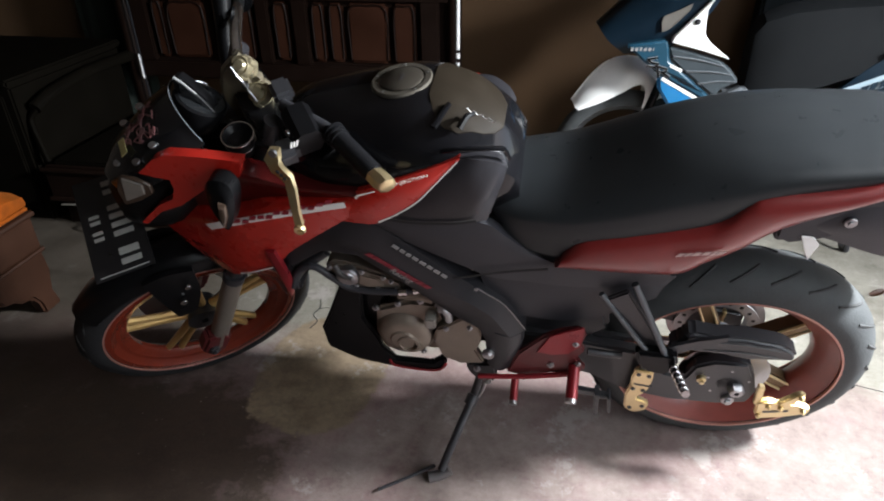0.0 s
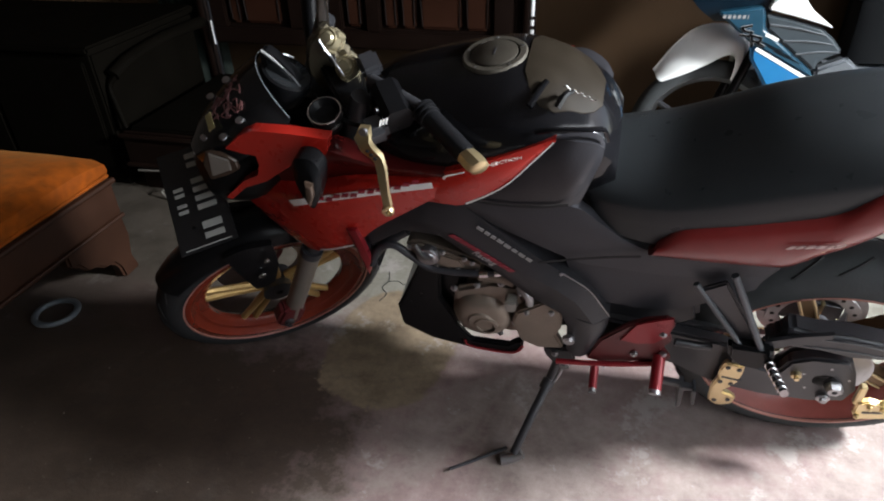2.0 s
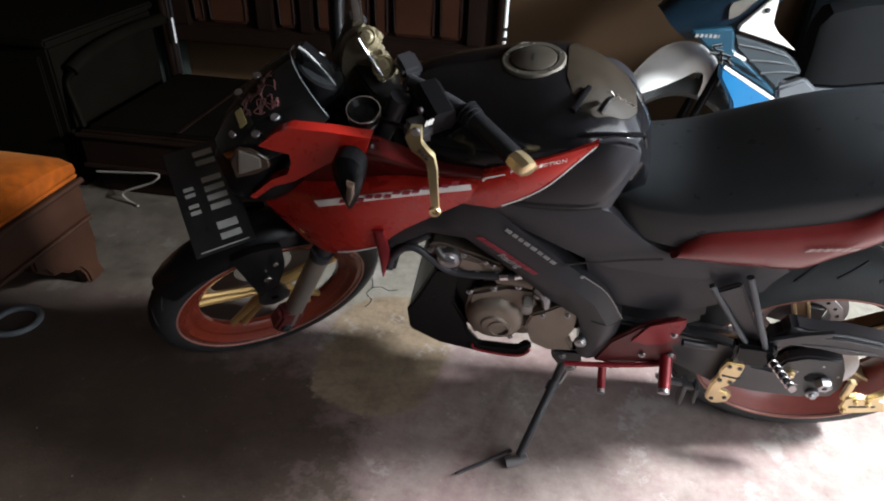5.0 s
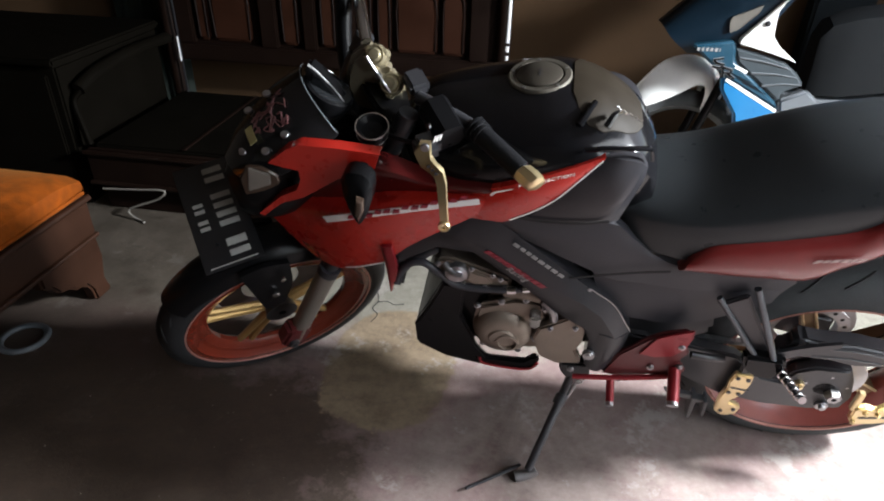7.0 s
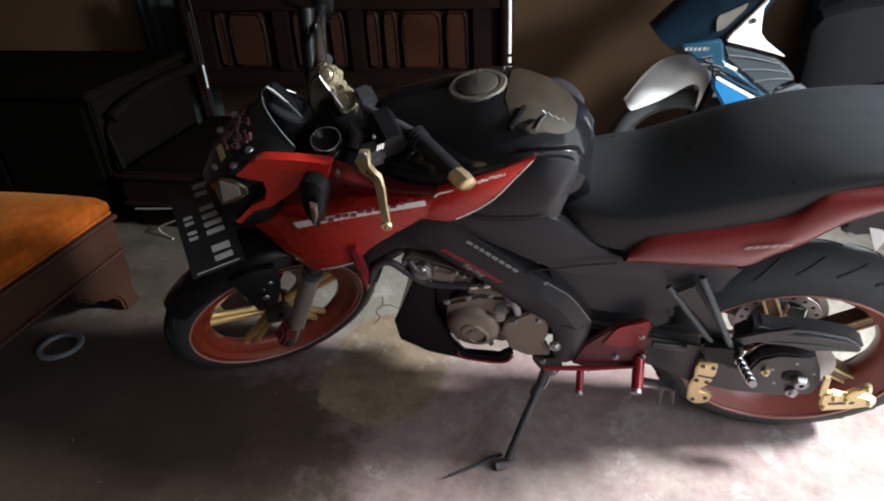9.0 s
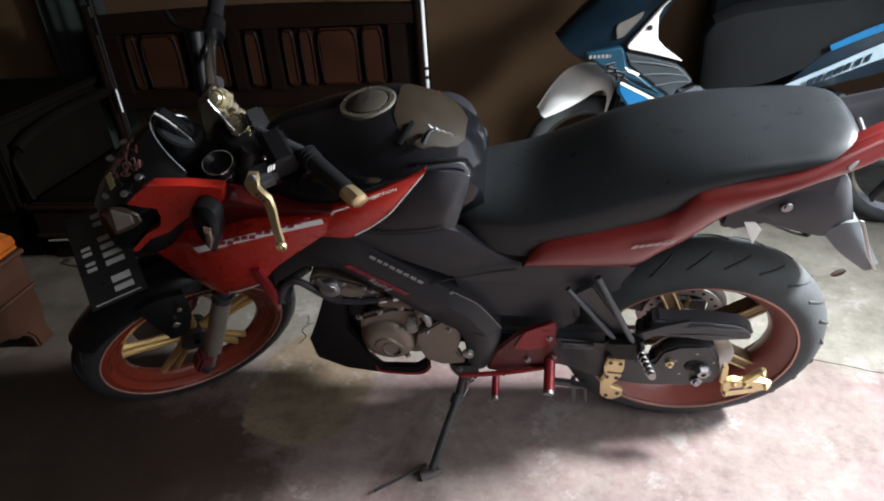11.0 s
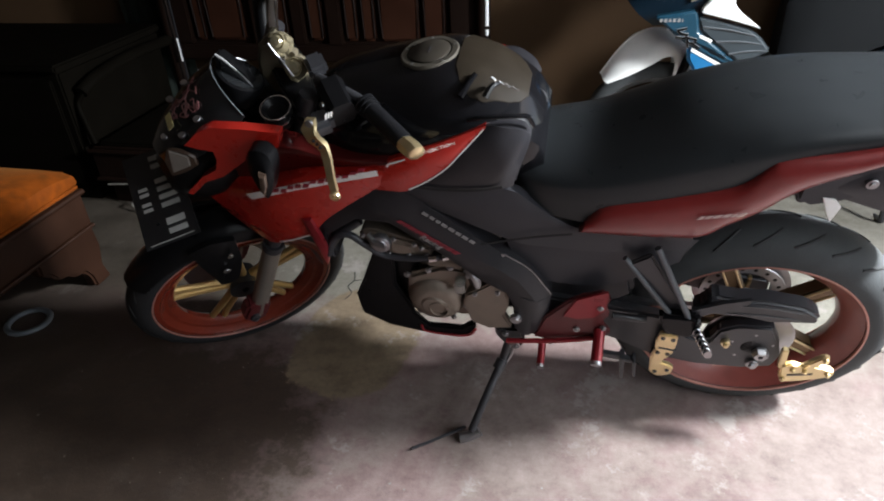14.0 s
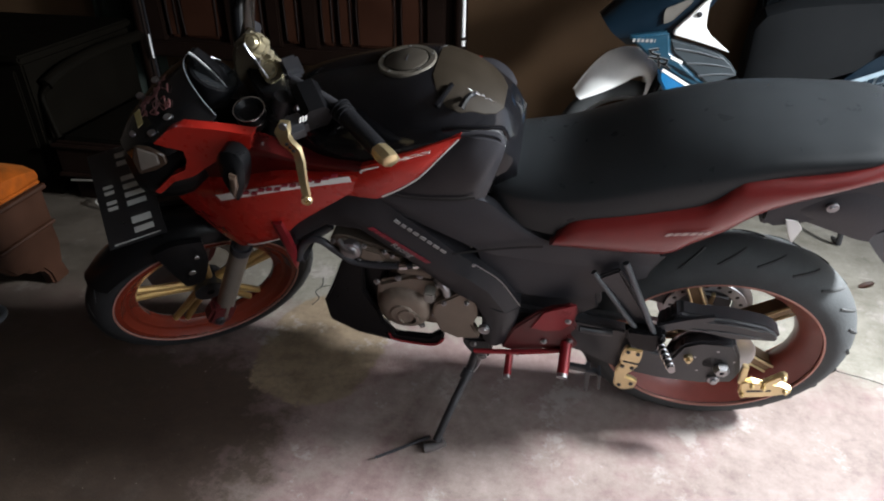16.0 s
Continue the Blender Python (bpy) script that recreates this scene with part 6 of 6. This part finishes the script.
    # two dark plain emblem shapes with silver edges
    for bars in ((((0.524, 0.690), (0.556, 0.697)), ((0.526, 0.690), (0.538, 0.678)), ((0.536, 0.680), (0.562, 0.676)), ((0.560, 0.678), (0.552, 0.664)), ((0.554, 0.664), (0.522, 0.668))),
                 (((0.560, 0.668), (0.566, 0.634)), ((0.560, 0.667), (0.592, 0.660)), ((0.590, 0.662), (0.586, 0.648)), ((0.588, 0.648), (0.566, 0.650)), ((0.574, 0.650), (0.604, 0.632)))):
        edge, core = bmesh.new(), bmesh.new()
        for (xa, za), (xb, zb) in bars:
            ribbon([(xa, 0.9425, za), (xb, 0.9425, zb)], 0.0095, edge)
            ribbon([(xa, 0.9410, za), (xb, 0.9410, zb)], 0.0062, core)
        part("emblem_edge", edge, M_SILVERTXT, ls, "silver edge of the emblem")
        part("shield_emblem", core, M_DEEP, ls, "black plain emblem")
    part("shield_lettering", glyphs([0.009, 0.009, 0.008, 0.009, 0.009, 0.003], 0.464, 0.716, 0.9425, 0.011, 0.0055, bmesh.new(), (1, 0.02), (0.1, 1)), M_SILVERTXT, ls, "small silver lettering")
    lp = ysheet([(0.564, 0.636), (0.668, 0.584), (0.767, 0.534), (0.775, 0.505), (0.783, 0.477), (0.740, 0.40), (0.690, 0.340), (0.655, 0.42), (0.632, 0.504), (0.572, 0.588)], 0.946, 0.985, 0.010, M_BLUE, s, "lower_shield", "bright blue lower leg shield")
    part("shield_line", ribbon([(0.580, 0.9445, 0.627), (0.668, 0.9445, 0.581), (0.766, 0.9445, 0.530)], 0.011), M_WPAINT, lp, "white line")
    # handlebar cover
    part("handlebar_cover", sheet([[(0.70, 0.98, 0.985), (0.78, 0.97, 1.035), (0.88, 0.98, 1.05)], [(0.72, 0.93, 0.975), (0.80, 0.92, 1.00), (0.90, 0.93, 1.01)], [(0.74, 0.94, 0.955), (0.82, 0.93, 0.955), (0.90, 0.94, 0.975)]], 0.30, 4), M_BLUE, s, "bright blue handlebar cover")
    part("grip", tube([(0.86, 0.93, 1.01), (0.90, 0.84, 1.015), (0.93, 0.76, 1.015)], 0.016, 12, 2), M_RUBBER, s)
    part("brake_lever", tube([(0.80, 0.90, 1.00), (0.80, 0.84, 1.00), (0.84, 0.76, 1.00)], 0.005, 8, 3), M_STEEL, s)
    # body
    part("step_tunnel", slab([(0.66, 0.30), (0.78, 0.56), (0.93, 0.560), (1.12, 0.575), (1.30, 0.60), (1.30, 0.34), (0.80, 0.26)], 0.985, 1.215, 0.03, seg=3), M_GREY, s, "grey step-through body")
    bp_ = part("side_panel", sheet([
        [(1.13, 0.975, 0.580), (1.26, 0.960, 0.715), (1.40, 0.955, 0.790), (1.60, 0.965, 0.850), (1.92, 1.03, 0.880)],
        [(1.14, 0.965, 0.572), (1.29, 0.948, 0.640), (1.43, 0.943, 0.700), (1.62, 0.955, 0.755), (1.93, 1.025, 0.830)],
        [(1.16, 0.975, 0.560), (1.30, 0.960, 0.600), (1.45, 0.955, 0.640), (1.64, 0.965, 0.690), (1.92, 1.03, 0.790)]], 0.02, 4), M_NAVY, s, "blue side panel")
    part("panel_stripe", ribbon([(1.135, 0.9545, 0.585), (1.27, 0.9405, 0.648), (1.42, 0.9355, 0.716), (1.62, 0.9475, 0.785)], 0.030, w2=0.060), M_PALEBLUE, bp_, "pale blue graphic stripe")
    part("panel_stripe", ribbon([(1.255, 0.9415, 0.727), (1.39, 0.9415, 0.785), (1.60, 0.9495, 0.850)], 0.020, w2=0.03), M_BLUE, bp_, "bright blue edge stripe")
    for i, wd in enumerate((0.022, 0.018, 0.020, 0.020, 0.016, 0.018, 0.016)):
        x = 1.195 + i * 0.028
        z = 0.578 + (x - 1.15) * 0.46
        part("panel_character", slab([(x, z), (x + wd, z + wd * 0.45), (x + wd + 0.006, z + 0.026 + wd * 0.45), (x + 0.006, z + 0.026)], 0.9305, 0.9325, 0.0), M_NAVY, bp_)
    part("side_panel_far", sheet([
        [(1.13, 1.225, 0.580), (1.28, 1.240, 0.672), (1.42, 1.245, 0.742), (1.60, 1.235, 0.800), (1.92, 1.17, 0.860)],
        [(1.16, 1.225, 0.560), (1.30, 1.240, 0.600), (1.45, 1.245, 0.640), (1.64, 1.235, 0.690), (1.92, 1.17, 0.790)]], -0.02, 4), M_NAVY, s)
    part("seat", loft([[Vector((x, 1.10 + w * y, z0 + h * z)) for y, z in ((-1, 0), (-1.02, 0.5), (-0.8, 0.92), (0, 1.0), (0.8, 0.92), (1.02, 0.5), (1, 0))] for x, w, z0, h in ((0.875, 0.055, 0.57, 0.20), (0.90, 0.075, 0.57, 0.25), (0.98, 0.10, 0.58, 0.275), (1.10, 0.125, 0.61, 0.265), (1.28, 0.138, 0.69, 0.195), (1.45, 0.138, 0.75, 0.15), (1.65, 0.13, 0.80, 0.12), (1.85, 0.10, 0.845, 0.08), (1.93, 0.05, 0.87, 0.04))]), M_SEATD, s, "black vinyl scooter seat")
    rw = part("rear_wheel", lathe([(0.215, -0.025), (0.222, -0.025), (0.205, 0), (0.222, 0.025), (0.215, 0.025), (0.196, 0.0)], 48, (1.70, 1.10, 0.27)), M_STEEL, s, "dull wheel rim")
    part("tyre", lathe([(0.2315 + 0.039 * math.cos(radians(a)), 0.042 * math.sin(radians(a))) for a in range(-110, 111, 20)] + [(0.214, 0.02), (0.214, -0.02)], 56, (1.70, 1.10, 0.27)), M_TYRE, rw)
    for i in range(3):
        a0 = 2 * math.pi * i / 3
        part("spoke", tube([(1.70 + r * math.cos(a0), 1.10, 0.27 + r * math.sin(a0)) for r in (0.03, 0.12, 0.205)], 0.016, 8, 2, flat=0.6), M_BLKMETAL, rw)
    part("swingarm", tube([(1.30, 1.01, 0.36), (1.50, 1.0, 0.31), (1.72, 1.01, 0.27)], 0.022, 10, 3), M_BLKMETAL, s)
    part("engine", slab([(0.86, 0.22), (0.90, 0.36), (1.25, 0.38), (1.34, 0.30), (1.25, 0.19), (0.95, 0.18)], 0.99, 1.21, 0.03), M_STEEL, s, "dull alloy engine")
    sp = part("shock_absorber", tube([(1.50, 0.995, 0.62), (1.62, 0.995, 0.30)], 0.014, 10, 1), M_STEEL, s)
    part("spring", tube([(1.505 + 0.10 * f + 0.026 * math.cos(f * 56), 0.995 + 0.026 * math.sin(f * 56), 0.60 - 0.26 * f) for f in (i / 90 for i in range(91))], 0.0045, 6, 1), M_CHROME, sp, "bright coil spring")
    part("exhaust", tube([(0.95, 1.22, 0.20), (1.30, 1.24, 0.20), (1.55, 1.25, 0.25), (1.95, 1.25, 0.34)], 0.022, 12, 3, r2=0.045), M_STEEL, s)
    part("centre_stand", tube([(1.30, 1.00, 0.22), (1.34, 0.96, 0.012), (1.34, 1.24, 0.012), (1.30, 1.20, 0.22)], 0.011, 8, 3), M_BLKMETAL, s)
    part("rear_mudguard", sheet([[(1.85, 1.05, 0.70), (1.93, 1.05, 0.62), (1.99, 1.05, 0.48)], [(1.87, 1.10, 0.71), (1.95, 1.10, 0.63), (2.01, 1.10, 0.48)], [(1.85, 1.15, 0.70), (1.93, 1.15, 0.62), (1.99, 1.15, 0.48)]], 0.008, 4), M_GREY, s)
    part("foot_peg", tube([(1.30, 0.98, 0.57), (1.31, 0.90, 0.572)], 0.012, 10, 1), M_CHROME, s, "bright passenger peg")
    return s


M_GREYB = mat("grey_blue_plastic", (0.030, 0.040, 0.046), 0.45, vary=0.2, bump=0.15)
M_PALEBLUE = mat("pale_blue_graphic", (0.34, 0.44, 0.50), 0.4, vary=0.2, bump=0.0)
build_scooter()


# ---- the upholstered bench beside the front wheel ----
def build_bench():
    s = thing("upholstered_bench", "low wooden bench with a worn orange velvet cushion", "bench", Matrix.Translation((-0.03, -0.05, 0)))
    cush = bmesh.new()
    R = []
    for i in range(25):
        f = i / 24
        y = -1.25 + 1.52 * f
        e = min(1.0, min(f, 1 - f) * 24 / 1.5)
        rr = []
        for x, z in ((-2.0, 0.35), (-2.01, 0.39), (-1.98, 0.425), (-1.85, 0.435), (-1.67, 0.438), (-1.50, 0.435), (-1.38, 0.428), (-1.342, 0.405), (-1.336, 0.375), (-1.342, 0.35)):
            rr.append(Vector((-1.67 + (x + 1.67) * (0.97 + 0.03 * e), y, 0.35 + (z - 0.35) * (0.55 + 0.45 * e) + 0.006 * noise.noise(Vector((x * 5, y * 5, z * 5))))))
        R.append(rr)
    part("cushion", loft(R, cush), M_VELVET, s, "orange velvet cushion with worn nap")
    part("piping", tube([(-1.339, -1.2, 0.352), (-1.338, -0.4, 0.353), (-1.339, 0.255, 0.352)], 0.006, 8, 4), M_VELVET, s)
    part("apron", slab([(-1.24, 0.348), (0.26, 0.348), (0.26, 0.215), (0.20, 0.195), (-1.18, 0.195), (-1.24, 0.215)], 0.0, 0.03, 0.006), M_WOODB, s, "brown wooden apron", matrix=Matrix.Translation((-1.335, 0, 0)) @ Matrix.Rotation(radians(90), 4, "Z"))
    part("apron_end", box(-1.98, -1.37, 0.225, 0.255, 0.20, 0.348, 0.006), M_WOODB, s)
    part("apron_moulding", tube([(-1.330, -1.24, 0.335), (-1.330, 0.262, 0.335)], 0.010, 8, 1), M_WOODB, s)
    part("apron_moulding", tube([(-1.330, -1.20, 0.212), (-1.330, 0.255, 0.212)], 0.008, 8, 1), M_WOODB, s)
    leg = [(0.0, 0.215), (0.255, 0.215), (0.262, 0.13), (0.245, 0.06), (0.262, 0.0), (0.185, 0.0), (0.178, 0.045), (0.160, 0.075), (0.120, 0.085), (0.095, 0.105), (0.055, 0.115), (0.03, 0.15), (0.0, 0.16)]
    for y, flip, x in ((0.0, 1, -1.335), (-0.98, -1, -1.335), (0.0, 1, -1.945), (-0.98, -1, -1.945)):
        pts = [(y + p * flip, z) for p, z in leg]
        part("leg", slab(pts, 0.0, 0.045, 0.008), M_WOODB, s, "scrolled bracket leg", matrix=Matrix.Translation((x, 0, 0)) @ Matrix.Rotation(radians(90), 4, "Z"))
    return s


build_bench()
bx = thing("small_box", "small white cardboard box lying on the bench", "box", pose(-1.90, 0.10, 0.437, 0, 0, 18))
part("carton", box(-0.07, 0.07, -0.05, 0.05, 0.0, 0.06, 0.003), M_WPAINT, bx)
part("lid", box(-0.072, 0.072, -0.052, 0.052, 0.0605, 0.072, 0.003), M_WPAINT, bx)

# ---- small things on the floor ----
dish = thing("rubber_ring", "dark worn rubber ring lying flat on the floor", "ring", pose(-1.455, -0.085, 0))
part("hoop", lathe([(0.062 + 0.010 * math.cos(radians(a)), 0.008 + 0.008 * math.sin(radians(a))) for a in range(0, 360, 30)], 40, axis="Z"), M_GREY, dish)
strap = thing("cord", "short pale cord lying at the settee's foot", "cord")
part("strand", tube([(-1.682, 0.676, 0.112), (-1.549, 0.674, 0.122), (-1.440, 0.672, 0.132), (-1.418, 0.670, 0.122), (-1.458, 0.668, 0.090), (-1.545, 0.664, 0.056), (-1.583, 0.660, 0.036), (-1.572, 0.655, 0.018), (-1.536, 0.645, 0.006), (-1.505, 0.630, 0.006)], 0.0045, 8, 5), M_LENS, strap)
leaf = thing("dry_leaf", "dry curled leaf on the floor", "leaf", pose(1.346, 0.68, 0.002, 0, 0, 25) @ Matrix.Scale(0.62, 4))
part("blade", sheet([[(-0.045, -0.012, 0.004), (0.0, -0.022, 0.010), (0.045, -0.006, 0.016)], [(-0.050, 0.0, 0.0), (0.0, 0.0, 0.002), (0.052, 0.004, 0.010)], [(-0.045, 0.012, 0.006), (0.0, 0.020, 0.014), (0.045, 0.012, 0.018)]], 0.0015, 4), M_WOODB, leaf)

# worn cement patch, crack and flakes in the floor
random.seed(11)
crack = bmesh.new()
tube([(-0.50, 0.36, 0.0005), (-0.485, 0.31, 0.0005), (-0.495, 0.27, 0.0005), (-0.47, 0.24, 0.0005), (-0.48, 0.20, 0.0005)], 0.0015, 5, 3, crack)
tube([(-0.487, 0.305, 0.0005), (-0.455, 0.315, 0.0005), (-0.43, 0.30, 0.0005), (-0.40, 0.31, 0.0005)], 0.0013, 5, 3, crack)
tube([(1.05, 0.215, 0.0005), (1.12, 0.190, 0.0005), (1.184, 0.173, 0.0005), (1.236, 0.152, 0.0005), (1.32, 0.140, 0.0005), (1.45, 0.120, 0.0005)], 0.0012, 5, 3, crack)
structure("floor_crack", crack, M_GROOVE, "thin dark crack in the cement floor", "floor crack")
flakes = bmesh.new()
for i in range(80):
    x, y = random.uniform(-0.6, 1.6), random.uniform(-0.95, 0.9)
    r = random.uniform(0.0015, 0.005)
    vs = [flakes.verts.new((x + r * random.uniform(0.6, 1.2) * math.cos(a), y + r * random.uniform(0.6, 1.2) * math.sin(a), 0.002 + random.uniform(0, 0.001))) for a in (0.3, 1.4, 2.6, 3.6, 4.9)]
    flakes.faces.new(vs)
tagged(part("paint_flakes", flakes, M_FLAKE), "small pale flakes scattered on the floor", "flakes", kind="stuff")
